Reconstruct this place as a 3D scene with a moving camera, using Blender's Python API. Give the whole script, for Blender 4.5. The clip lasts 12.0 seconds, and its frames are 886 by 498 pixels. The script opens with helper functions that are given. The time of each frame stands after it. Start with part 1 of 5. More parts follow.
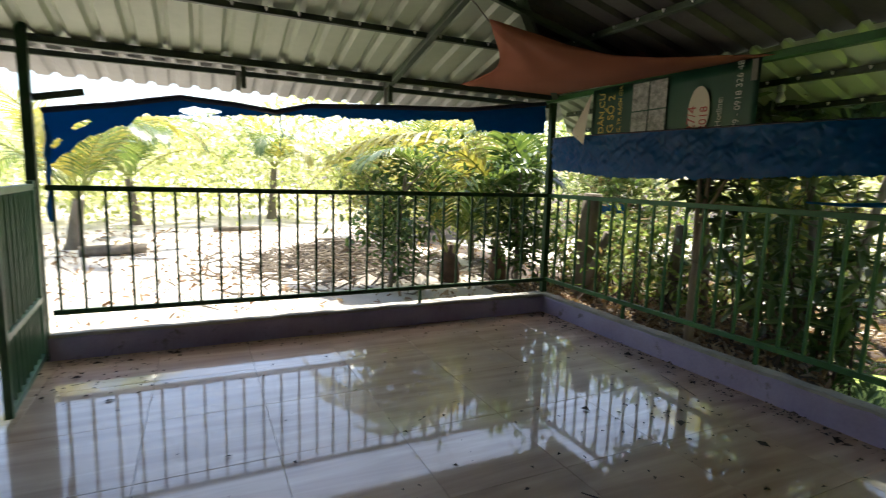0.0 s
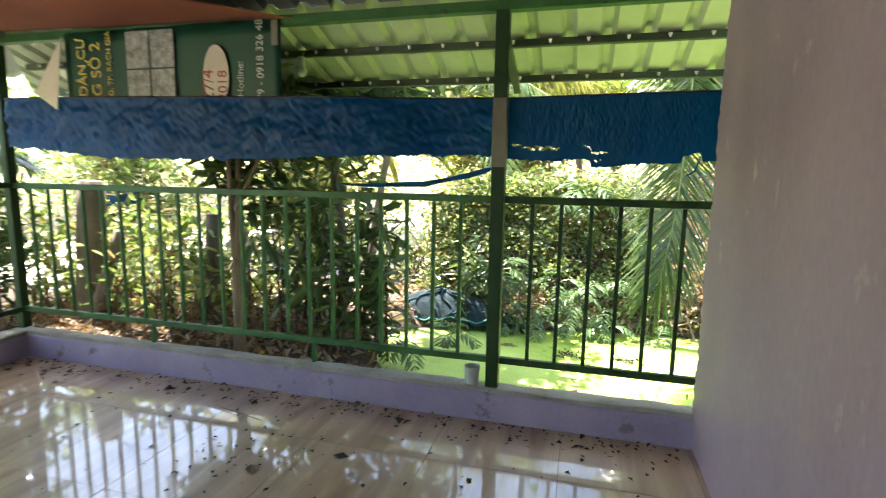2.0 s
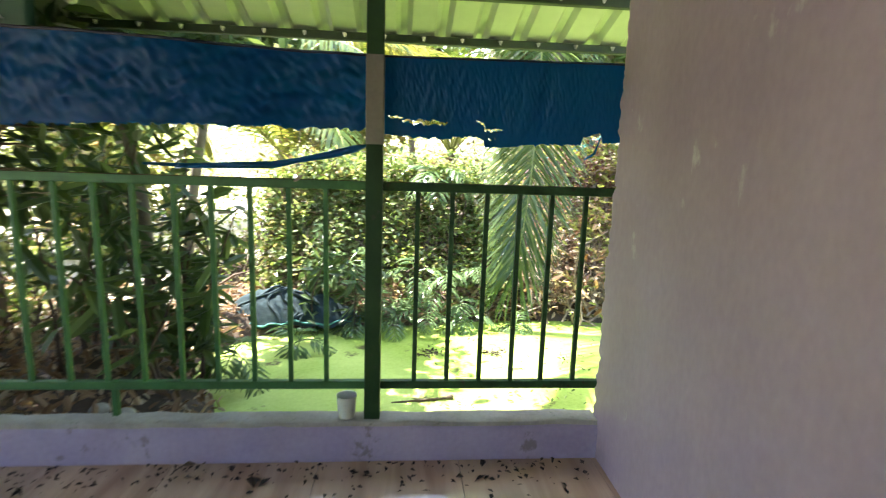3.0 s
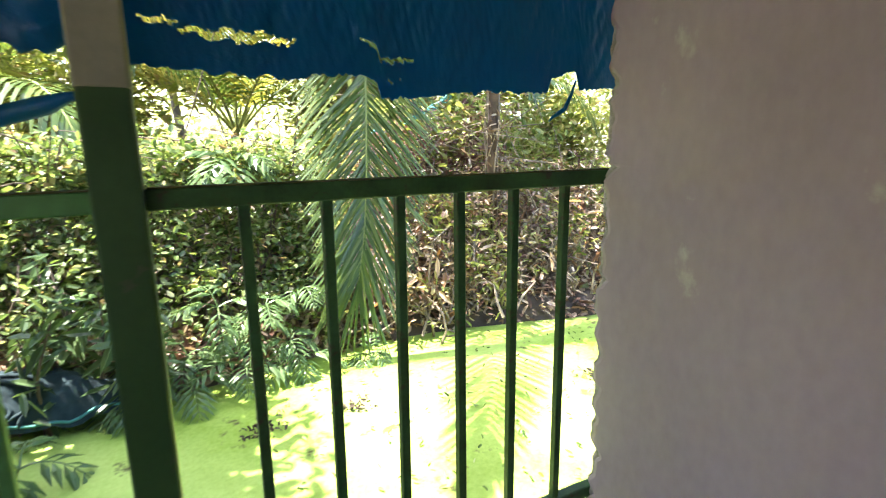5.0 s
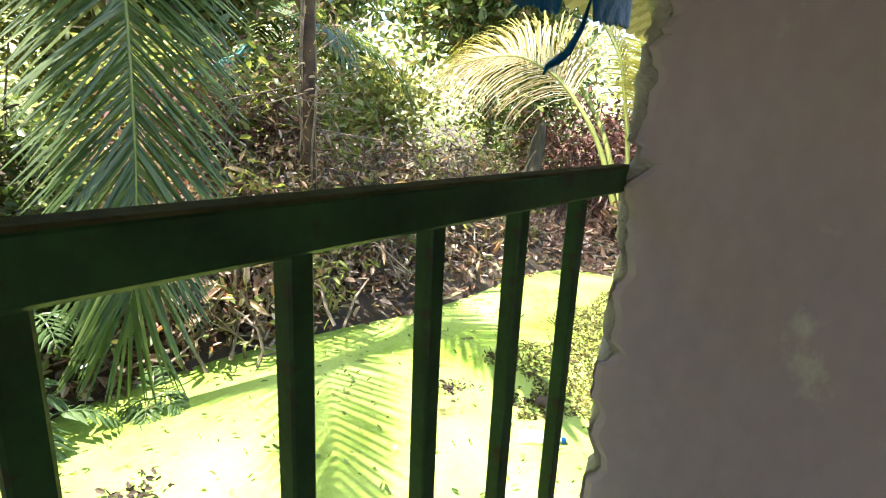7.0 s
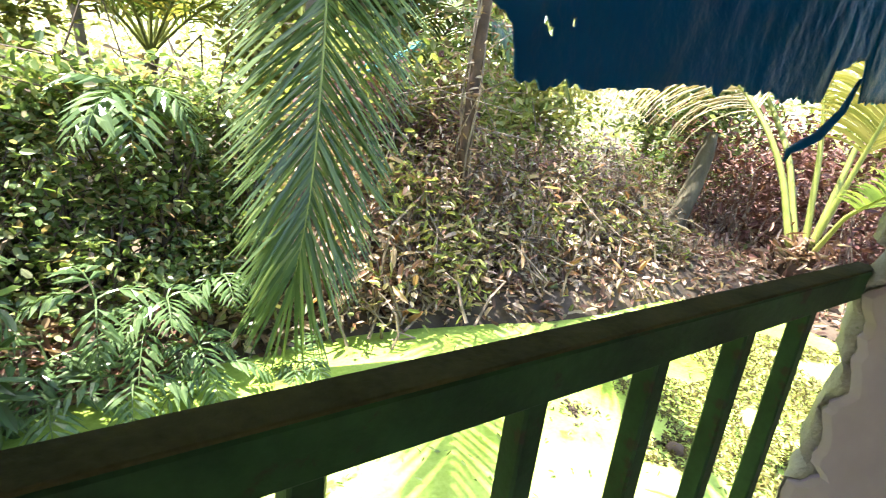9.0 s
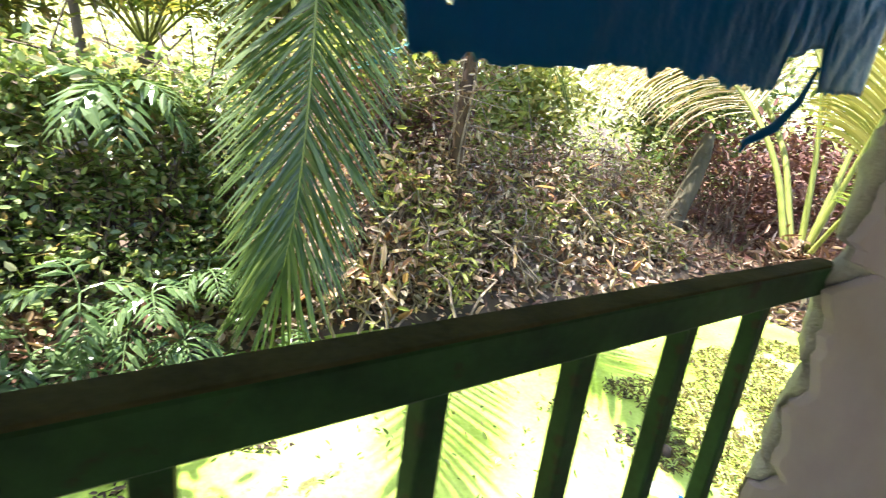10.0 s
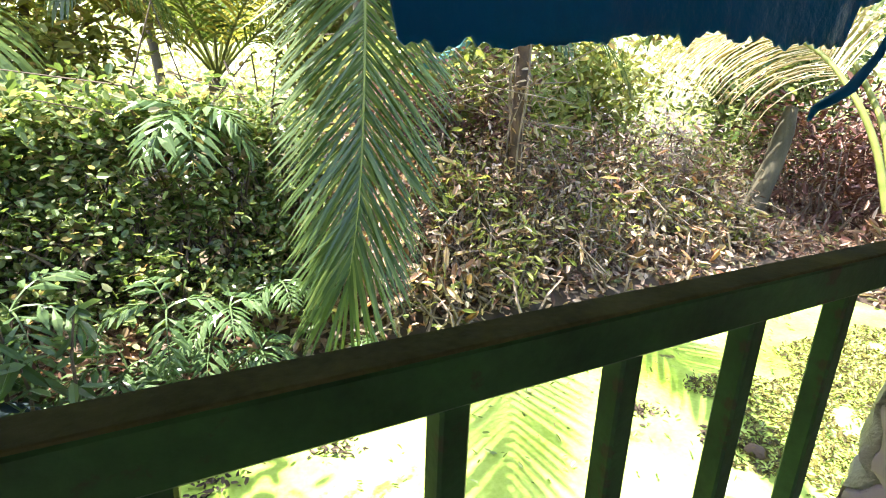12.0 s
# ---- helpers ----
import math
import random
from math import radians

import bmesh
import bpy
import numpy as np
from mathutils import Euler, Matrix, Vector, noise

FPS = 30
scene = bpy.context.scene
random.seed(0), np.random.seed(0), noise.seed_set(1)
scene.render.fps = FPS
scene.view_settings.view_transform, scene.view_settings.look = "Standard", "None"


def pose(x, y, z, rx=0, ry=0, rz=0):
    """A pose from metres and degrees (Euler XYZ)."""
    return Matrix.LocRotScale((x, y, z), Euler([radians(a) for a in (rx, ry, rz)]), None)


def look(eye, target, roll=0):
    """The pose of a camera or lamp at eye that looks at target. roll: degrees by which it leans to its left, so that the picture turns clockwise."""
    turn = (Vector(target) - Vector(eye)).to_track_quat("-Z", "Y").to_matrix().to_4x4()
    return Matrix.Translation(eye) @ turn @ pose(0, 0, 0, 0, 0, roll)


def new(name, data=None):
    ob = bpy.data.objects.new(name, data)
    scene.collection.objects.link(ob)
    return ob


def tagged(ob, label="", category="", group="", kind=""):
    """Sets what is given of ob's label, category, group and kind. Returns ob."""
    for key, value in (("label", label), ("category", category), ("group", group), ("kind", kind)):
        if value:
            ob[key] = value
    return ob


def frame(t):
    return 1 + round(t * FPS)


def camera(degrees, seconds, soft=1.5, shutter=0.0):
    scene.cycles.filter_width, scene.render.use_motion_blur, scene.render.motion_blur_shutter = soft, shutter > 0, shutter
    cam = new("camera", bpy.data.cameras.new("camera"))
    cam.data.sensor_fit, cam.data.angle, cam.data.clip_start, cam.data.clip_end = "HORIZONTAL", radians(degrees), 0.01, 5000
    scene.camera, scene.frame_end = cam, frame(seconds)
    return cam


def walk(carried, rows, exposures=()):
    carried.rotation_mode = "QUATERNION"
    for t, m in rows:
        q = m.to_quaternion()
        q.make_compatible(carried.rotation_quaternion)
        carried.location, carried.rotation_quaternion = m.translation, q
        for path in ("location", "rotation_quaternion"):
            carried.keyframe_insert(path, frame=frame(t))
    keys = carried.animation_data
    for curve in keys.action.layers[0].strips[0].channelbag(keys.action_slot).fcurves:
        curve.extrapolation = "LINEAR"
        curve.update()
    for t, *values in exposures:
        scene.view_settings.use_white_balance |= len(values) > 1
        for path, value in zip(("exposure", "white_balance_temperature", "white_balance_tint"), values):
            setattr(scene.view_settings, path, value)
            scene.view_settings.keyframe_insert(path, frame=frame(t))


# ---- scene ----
cam = camera(81.7, 12.0, soft=1.1, shutter=0.4)
PATH = [
    (0, (4.189, -3.157, 1.317), (2.4, -2.304, 1.047), 1.7),
    (0.5, (3.977, -3.113, 1.334), (2.392, -1.925, 1.057), 3.3),
    (1, (3.853, -3.033, 1.315), (2.745, -1.386, 1.068), 4.4),
    (1.5, (3.767, -2.821, 1.289), (2.997, -0.995, 1.021), 1.7),
    (2, (3.667, -2.572, 1.302), (3.155, -0.66, 1.017), 1.0),
    (2.5, (3.516, -2.341, 1.296), (3.286, -0.383, 0.962), 2.0),
    (2.7, (3.45, -2.24, 1.301), (3.397, -0.271, 0.956), 2.3),
    (4.3, (3.17, -1.19, 1.25), (3.84, 0.672, 0.892), -0.2),
    (4.5, (3.219, -1.126, 1.274), (3.975, 0.681, 0.871), 1.1),
    (5, (3.323, -0.858, 1.264), (4.234, 0.877, 0.862), -0.6),
    (5.5, (3.406, -0.607, 1.248), (4.488, 1.024, 0.835), 0.5),
    (6, (3.417, -0.398, 1.261), (4.821, 0.952, 0.808), 2.2),
    (6.5, (3.51, -0.275, 1.248), (5.017, 0.946, 0.763), 2.6),
    (8.3, (3.547, -0.111, 1.329), (4.916, 1.257, 0.818), 6.0),
    (8.5, (3.531, -0.122, 1.346), (4.819, 1.312, 0.809), 6.6),
    (9, (3.498, -0.113, 1.339), (4.626, 1.438, 0.772), 7.0),
    (9.5, (3.499, -0.108, 1.332), (4.585, 1.47, 0.756), 7.7),
    (10, (3.557, -0.137, 1.332), (4.684, 1.414, 0.763), 7.6),
    (10.5, (3.602, -0.165, 1.339), (4.87, 1.28, 0.785), 5.7),
    (11, (3.594, -0.154, 1.337), (4.826, 1.32, 0.779), 4.2),
    (11.5, (3.581, -0.132, 1.331), (4.576, 1.503, 0.751), 2.2),
    (12, (3.595, -0.138, 1.329), (4.498, 1.548, 0.744), 2.0),
]
walk(cam, [(t, look(e, g, r)) for t, e, g, r in PATH], exposures=[(0.0, 1.6), (0.5, 1.42), (1.0, 2.2), (2.0, 2.95), (2.7, 3.05), (4.5, 3.1), (5.0, 2.95), (5.5, 2.85), (6.0, 2.2), (6.5, 2.1), (8.5, 2.65), (9.0, 2.7), (10.0, 2.5), (11.0, 2.35), (11.5, 2.45), (12.0, 2.6)])

# ---- world and sun ----
SUN = Vector((-0.4, 0.25, 1.0)).normalized()
world = bpy.data.worlds.new("sky")
scene.world = world
world.use_nodes = True
wn = world.node_tree.nodes
sky = wn.new("ShaderNodeTexSky")
sky.sky_type, sky.sun_disc, sky.dust_density = "NISHITA", False, 1.6
sky.sun_elevation, sky.sun_rotation = math.asin(SUN.z), math.atan2(SUN.x, SUN.y)
wn["Background"].inputs["Strength"].default_value = 0.15
world.node_tree.links.new(sky.outputs["Color"], wn["Background"].inputs["Color"])
sun_data = bpy.data.lights.new("sun", "SUN")
sun_data.energy, sun_data.angle, sun_data.color = 5.0, radians(0.5), (1.0, 0.95, 0.86)
sun_lamp = new("sun", sun_data)
sun_lamp.matrix_world = look(SUN * 30, (0, 0, 0))

# ---- materials ----


def mat(name, c1, c2, scale=4.0, rough=0.6, metal=0.0, bump=0.15, stretch=(1, 1, 1), fine=12.0, c3=None, spots=0.62, spec=0.5):
    """Two-scale mottled paint or mineral: c1 to c2 by broad noise, c3 as stains, fine bump."""
    m = bpy.data.materials.new(name)
    m.use_nodes = True
    n, l = m.node_tree.nodes, m.node_tree.links
    p = n["Principled BSDF"]
    tc, mp = n.new("ShaderNodeTexCoord"), n.new("ShaderNodeMapping")
    mp.inputs["Scale"].default_value = stretch
    l.new(tc.outputs["Object"], mp.inputs["Vector"])
    a, b = n.new("ShaderNodeTexNoise"), n.new("ShaderNodeTexNoise")
    a.inputs["Scale"].default_value, a.inputs["Detail"].default_value = scale, 5
    b.inputs["Scale"].default_value, b.inputs["Detail"].default_value = scale * fine, 4
    l.new(mp.outputs[0], a.inputs["Vector"]), l.new(mp.outputs[0], b.inputs["Vector"])
    add = n.new("ShaderNodeMath")
    add.operation = "MULTIPLY_ADD"
    l.new(b.outputs["Fac"], add.inputs[0])
    add.inputs[1].default_value = 0.35
    l.new(a.outputs["Fac"], add.inputs[2])
    r = n.new("ShaderNodeValToRGB")
    r.color_ramp.elements[0].position, r.color_ramp.elements[1].position = 0.42, 0.9
    r.color_ramp.elements[0].color, r.color_ramp.elements[1].color = (*c1, 1), (*c2, 1)
    l.new(add.outputs[0], r.inputs["Fac"])
    col = r.outputs["Color"]
    if c3:
        s = n.new("ShaderNodeTexNoise")
        s.inputs["Scale"].default_value, s.inputs["Detail"].default_value, s.inputs["Roughness"].default_value = scale * 2.3, 8, 0.65
        l.new(mp.outputs[0], s.inputs["Vector"])
        k = n.new("ShaderNodeValToRGB")
        k.color_ramp.elements[0].position, k.color_ramp.elements[1].position = spots, spots + 0.06
        l.new(s.outputs["Fac"], k.inputs["Fac"])
        x = n.new("ShaderNodeMix")
        x.data_type = "RGBA"
        l.new(k.outputs["Color"], x.inputs["Factor"]), l.new(col, x.inputs["A"])
        x.inputs["B"].default_value = (*c3, 1)
        col = x.outputs["Result"]
    l.new(col, p.inputs["Base Color"])
    bp = n.new("ShaderNodeBump")
    bp.inputs["Strength"].default_value, bp.inputs["Distance"].default_value = bump, 0.01
    l.new(add.outputs[0], bp.inputs["Height"]), l.new(bp.outputs[0], p.inputs["Normal"])
    p.inputs["Roughness"].default_value, p.inputs["Metallic"].default_value = rough, metal
    p.inputs["Specular IOR Level"].default_value = spec
    return m


def leaf_mat(name, colours, rough=0.42, through_light=0.35, spec=0.3):
    """Foliage: colour varies leaf by leaf, light shines through."""
    m = bpy.data.materials.new(name)
    m.use_nodes = True
    n, l = m.node_tree.nodes, m.node_tree.links
    p, out = n["Principled BSDF"], n["Material Output"]
    g, r = n.new("ShaderNodeNewGeometry"), n.new("ShaderNodeValToRGB")
    r.color_ramp.elements[0].color, r.color_ramp.elements[1].color = (*colours[0], 1), (*colours[-1], 1)
    for i, c in enumerate(colours[1:-1]):
        e = r.color_ramp.elements.new((i + 1) / (len(colours) - 1))
        e.color = (*c, 1)
    l.new(g.outputs["Random Per Island"], r.inputs["Fac"])
    t, x = n.new("ShaderNodeBsdfTranslucent"), n.new("ShaderNodeMixShader")
    br = n.new("ShaderNodeMix")
    br.data_type, br.blend_type = "RGBA", "MULTIPLY"
    br.inputs["Factor"].default_value = 1.0
    br.inputs["B"].default_value = (1.5, 1.45, 0.75, 1)
    l.new(r.outputs["Color"], p.inputs["Base Color"]), l.new(r.outputs["Color"], br.inputs["A"])
    l.new(br.outputs["Result"], t.inputs["Color"])
    p.inputs["Roughness"].default_value = rough
    p.inputs["Specular IOR Level"].default_value = spec
    x.inputs["Fac"].default_value = through_light
    l.new(p.outputs[0], x.inputs[1]), l.new(t.outputs[0], x.inputs[2]), l.new(x.outputs[0], out.inputs["Surface"])
    return m


def tile_mat():
    """Glossy floor tile printed with wood streaks that run along y."""
    m = bpy.data.materials.new("wood_print_tile")
    m.use_nodes = True
    n, l = m.node_tree.nodes, m.node_tree.links
    p = n["Principled BSDF"]
    p.inputs["Coat Weight"].default_value, p.inputs["Coat Roughness"].default_value, p.inputs["Coat IOR"].default_value = 1.0, 0.04, 1.5
    tc, mp, oi = n.new("ShaderNodeTexCoord"), n.new("ShaderNodeMapping"), n.new("ShaderNodeObjectInfo")
    mp.inputs["Scale"].default_value = (9, 0.9, 1)
    off = n.new("ShaderNodeVectorMath")
    off.operation = "MULTIPLY_ADD"
    off.inputs[0].default_value = (3, 7, 0)
    l.new(oi.outputs["Random"], off.inputs[1]), l.new(tc.outputs["Object"], off.inputs[2])
    l.new(off.outputs[0], mp.inputs["Vector"])
    a, b = n.new("ShaderNodeTexNoise"), n.new("ShaderNodeTexNoise")
    a.inputs["Scale"].default_value, a.inputs["Detail"].default_value, a.inputs["Distortion"].default_value = 1.1, 6, 0.6
    l.new(mp.outputs[0], a.inputs["Vector"])
    r = n.new("ShaderNodeValToRGB")
    r.color_ramp.elements[0].position, r.color_ramp.elements[1].position = 0.3, 0.72
    r.color_ramp.elements[0].color, r.color_ramp.elements[1].color = (0.38, 0.22, 0.125, 1), (0.66, 0.465, 0.295, 1)
    l.new(a.outputs["Fac"], r.inputs["Fac"])
    d = n.new("ShaderNodeTexNoise")
    d.inputs["Scale"].default_value, d.inputs["Detail"].default_value = 2.2, 7
    geo = n.new("ShaderNodeNewGeometry")
    l.new(geo.outputs["Position"], d.inputs["Vector"])
    rr = n.new("ShaderNodeMapRange")
    rr.inputs["From Min"].default_value, rr.inputs["From Max"].default_value = 0.35, 0.75
    rr.inputs["To Min"].default_value, rr.inputs["To Max"].default_value = 0.28, 0.5
    l.new(d.outputs["Fac"], rr.inputs["Value"]), l.new(rr.outputs[0], p.inputs["Roughness"])
    dm = n.new("ShaderNodeMix")
    dm.data_type = "RGBA"
    dr = n.new("ShaderNodeMapRange")
    dr.inputs["From Min"].default_value, dr.inputs["From Max"].default_value = 0.45, 0.8
    dr.inputs["To Max"].default_value = 0.45
    l.new(d.outputs["Fac"], dr.inputs["Value"]), l.new(dr.outputs[0], dm.inputs["Factor"])
    l.new(r.outputs["Color"], dm.inputs["A"])
    dm.inputs["B"].default_value = (0.27, 0.205, 0.15, 1)
    l.new(dm.outputs["Result"], p.inputs["Base Color"])
    b.inputs["Scale"].default_value, b.inputs["Detail"].default_value = 5.0, 2
    l.new(tc.outputs["Object"], b.inputs["Vector"])
    bp = n.new("ShaderNodeBump")
    bp.inputs["Strength"].default_value, bp.inputs["Distance"].default_value = 0.05, 0.01
    l.new(b.outputs["Fac"], bp.inputs["Height"]), l.new(bp.outputs[0], p.inputs["Normal"])
    return m


def pond_mat():
    """Still pond water covered by bright green duckweed and darker scum."""
    m = mat("duckweed_water", (0.19, 0.3, 0.025), (0.45, 0.57, 0.15), 1.6, 0.5, 0, 0.25, fine=30, c3=(0.09, 0.085, 0.03), spots=0.61, spec=0.15)
    return m


def cloth_mat(m, colour, share):
    """Lets light shine through a thin sheet."""
    n, l = m.node_tree.nodes, m.node_tree.links
    t, x = n.new("ShaderNodeBsdfTranslucent"), n.new("ShaderNodeMixShader")
    t.inputs["Color"].default_value, x.inputs["Fac"].default_value = (*colour, 1), share
    l.new(n["Principled BSDF"].outputs[0], x.inputs[1]), l.new(t.outputs[0], x.inputs[2])
    l.new(x.outputs[0], n["Material Output"].inputs["Surface"])
    return m


M_TILE = tile_mat()
M_GROUT = mat("grout", (0.09, 0.065, 0.045), (0.15, 0.11, 0.08), 8, 0.6)
M_LILAC = mat("lilac_wall_paint", (0.3, 0.222, 0.285), (0.42, 0.33, 0.405), 1.6, 0.7, 0, 0.12, fine=25, c3=(0.5, 0.46, 0.47), spots=0.62, stretch=(1, 1, 0.6))
M_KERB = mat("lilac_kerb_paint", (0.27, 0.215, 0.34), (0.4, 0.34, 0.48), 2.5, 0.7, 0, 0.15, fine=18, c3=(0.2, 0.165, 0.19), spots=0.6)
M_CEMENT = mat("cement", (0.24, 0.22, 0.19), (0.42, 0.39, 0.34), 5, 0.9, 0, 0.4, c3=(0.14, 0.14, 0.09), spots=0.62)
M_PLASTER = mat("broken_plaster", (0.27, 0.235, 0.23), (0.5, 0.46, 0.45), 16, 0.95, 0, 1.0, c3=(0.15, 0.19, 0.1), spots=0.62)
M_GREEN = mat("green_gloss_paint", (0.022, 0.085, 0.022), (0.05, 0.16, 0.05), 5, 0.5, 0, 0.12, c3=(0.045, 0.06, 0.035), spots=0.64, spec=0.35)
# Darker copy of the railing green: shade on the inner faces put into colour.
M_GREENSHADE = mat("shaded_green_gloss_paint", (0.006, 0.022, 0.008), (0.034, 0.098, 0.033), 9, 0.5, 0, 0.2, c3=(0.035, 0.03, 0.018), spots=0.58, spec=0.3)
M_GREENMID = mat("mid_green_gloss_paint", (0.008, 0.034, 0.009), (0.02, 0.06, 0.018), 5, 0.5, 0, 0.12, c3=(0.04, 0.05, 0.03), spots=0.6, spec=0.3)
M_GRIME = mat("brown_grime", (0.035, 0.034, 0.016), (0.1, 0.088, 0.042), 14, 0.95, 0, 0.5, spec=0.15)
M_GREENLIGHT = mat("pale_green_gate_paint", (0.06, 0.16, 0.08), (0.12, 0.26, 0.14), 5, 0.45, 0, 0.12, c3=(0.06, 0.08, 0.05), spots=0.66)
M_PRIMER = mat("bare_grey_steel", (0.12, 0.115, 0.09), (0.2, 0.19, 0.15), 6, 0.6)
M_SHEET = mat("pale_green_roof_sheet", (0.34, 0.4, 0.28), (0.44, 0.5, 0.36), 1.5, 0.45, 0, 0.06, c3=(0.28, 0.3, 0.18), spots=0.66)
M_DARKSHEET = mat("dark_roof_sheet", (0.035, 0.033, 0.032), (0.075, 0.07, 0.066), 2.5, 0.6, 0, 0.1, c3=(0.1, 0.075, 0.05), spots=0.68)
M_GREYSHEET = mat("grey_roof_sheet", (0.33, 0.34, 0.33), (0.45, 0.46, 0.45), 2.5, 0.5, 0, 0.08)
M_TANSHEET = mat("tan_roof_sheet", (0.3, 0.24, 0.16), (0.42, 0.35, 0.25), 3, 0.5, 0, 0.1, c3=(0.2, 0.15, 0.1), spots=0.64)
M_STEEL = mat("dark_green_steel", (0.022, 0.04, 0.022), (0.05, 0.075, 0.04), 5, 0.5, 0, 0.1, c3=(0.07, 0.045, 0.025), spots=0.68)
M_ZINC = mat("zinc_screw", (0.6, 0.6, 0.58), (0.75, 0.75, 0.72), 20, 0.35, 0.8)
M_TARP = mat("blue_tarpaulin", (0.003, 0.055, 0.18), (0.006, 0.088, 0.27), 9, 0.34, 0, 0.5, fine=20, spec=0.3)
cloth_mat(M_TARP, (0.006, 0.22, 0.48), 0.47)
M_TARPDARK = mat("dark_blue_hem", (0.004, 0.01, 0.03), (0.008, 0.02, 0.05), 4, 0.5)
M_BROWN = mat("brown_canvas", (0.26, 0.085, 0.045), (0.36, 0.125, 0.07), 2, 0.85, 0, 0.1, fine=60)
cloth_mat(M_BROWN, (0.4, 0.13, 0.07), 0.3)
M_BANNER = mat("green_banner_vinyl", (0.008, 0.05, 0.028), (0.014, 0.075, 0.042), 2, 0.4)
M_CREAM = mat("cream_vinyl", (0.5, 0.46, 0.35), (0.62, 0.57, 0.45), 3, 0.5)
M_YELLOWINK = mat("yellow_print", (0.55, 0.42, 0.08), (0.65, 0.5, 0.12), 5, 0.5)
M_WHITEINK = mat("white_print", (0.5, 0.5, 0.45), (0.62, 0.62, 0.56), 5, 0.5)
M_REDINK = mat("red_print", (0.3, 0.03, 0.03), (0.4, 0.05, 0.04), 5, 0.5)
M_GREYPRINT = mat("grey_photo_print", (0.09, 0.1, 0.09), (0.4, 0.4, 0.37), 22, 0.5, fine=4)
M_SOIL = mat("soil_and_litter", (0.03, 0.022, 0.016), (0.1, 0.07, 0.05), 3, 0.95, 0, 0.7, fine=14, c3=(0.22, 0.16, 0.12), spots=0.62)
M_SAND = mat("pale_dry_yard_soil", (0.42, 0.37, 0.3), (0.6, 0.55, 0.47), 1.2, 0.95, 0, 0.5, fine=22, c3=(0.3, 0.24, 0.18), spots=0.62)
M_POND = pond_mat()
M_BARK = mat("grey_brown_bark", (0.1, 0.08, 0.055), (0.24, 0.2, 0.15), 7, 0.9, 0, 0.8, stretch=(1, 1, 0.4))
M_REDBARK = mat("reddish_dry_bark", (0.04, 0.023, 0.015), (0.12, 0.072, 0.045), 9, 0.9, 0, 0.8)
M_MOSSBARK = mat("dull_mossy_bark", (0.05, 0.045, 0.03), (0.13, 0.115, 0.075), 7, 0.95, 0, 0.8, stretch=(1, 1, 0.4))
M_TANBARK = mat("tan_bark", (0.19, 0.135, 0.085), (0.36, 0.27, 0.185), 9, 0.85, 0, 0.6, stretch=(1, 1, 0.4))
M_TWIG = mat("dry_twig", (0.13, 0.095, 0.07), (0.29, 0.225, 0.17), 9, 0.9)
M_VINE = mat("dark_vine_stem", (0.05, 0.035, 0.025), (0.12, 0.085, 0.06), 9, 0.9)
M_RACHIS = mat("yellow_green_rachis", (0.16, 0.19, 0.04), (0.28, 0.3, 0.08), 8, 0.5)
L_HEDGE = leaf_mat("hedge_leaves", [(0.06, 0.1, 0.035), (0.11, 0.165, 0.055), (0.19, 0.25, 0.095), (0.34, 0.4, 0.22), (0.26, 0.17, 0.11)], 0.18, 0.42, 0.5)
L_DARK = leaf_mat("dark_glossy_leaves", [(0.045, 0.08, 0.035), (0.075, 0.12, 0.05), (0.13, 0.18, 0.08)], 0.28, 0.35)
# Leaf greens raised in brightness, so that sunlight is partly in the colour.
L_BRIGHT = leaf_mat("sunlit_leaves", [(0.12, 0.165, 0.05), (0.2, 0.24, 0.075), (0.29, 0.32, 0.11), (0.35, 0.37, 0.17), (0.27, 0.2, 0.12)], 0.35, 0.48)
# Haze and glare over the distant woods are put into these pale greens.
L_FAR = leaf_mat("far_hazy_leaves", [(0.3, 0.35, 0.17), (0.4, 0.45, 0.24), (0.5, 0.53, 0.32), (0.56, 0.57, 0.4)], 0.5, 0.45)
L_PALM = leaf_mat("palm_leaflets", [(0.055, 0.095, 0.032), (0.095, 0.15, 0.045), (0.17, 0.22, 0.07)], 0.26, 0.38, 0.6)
L_PALMYEL = leaf_mat("yellowing_palm_leaflets", [(0.17, 0.185, 0.045), (0.28, 0.265, 0.07), (0.38, 0.33, 0.115)], 0.4, 0.4)
L_PALMPALE = leaf_mat("bleached_palm_leaflets", [(0.34, 0.25, 0.1), (0.48, 0.4, 0.24), (0.6, 0.54, 0.42)], 0.3, 0.25)
L_FERN = leaf_mat("fern_leaves", [(0.045, 0.09, 0.035), (0.08, 0.135, 0.05), (0.14, 0.2, 0.09)], 0.26, 0.28)
L_BRUSH = leaf_mat("dry_brush_leaves", [(0.07, 0.04, 0.032), (0.16, 0.085, 0.062), (0.28, 0.17, 0.125), (0.55, 0.42, 0.35), (0.11, 0.14, 0.045)], 0.45, 0.2)
L_RED = leaf_mat("reddish_leaves", [(0.08, 0.035, 0.033), (0.14, 0.065, 0.06), (0.22, 0.125, 0.105)], 0.5, 0.2)
L_DRY = leaf_mat("dry_leaves", [(0.15, 0.085, 0.05), (0.25, 0.155, 0.095), (0.36, 0.26, 0.18), (0.46, 0.38, 0.3)], 0.7, 0.15)
L_DEAD = leaf_mat("curled_dead_leaves", [(0.26, 0.12, 0.06), (0.42, 0.24, 0.14), (0.55, 0.38, 0.26), (0.62, 0.52, 0.4)], 0.6, 0.25)
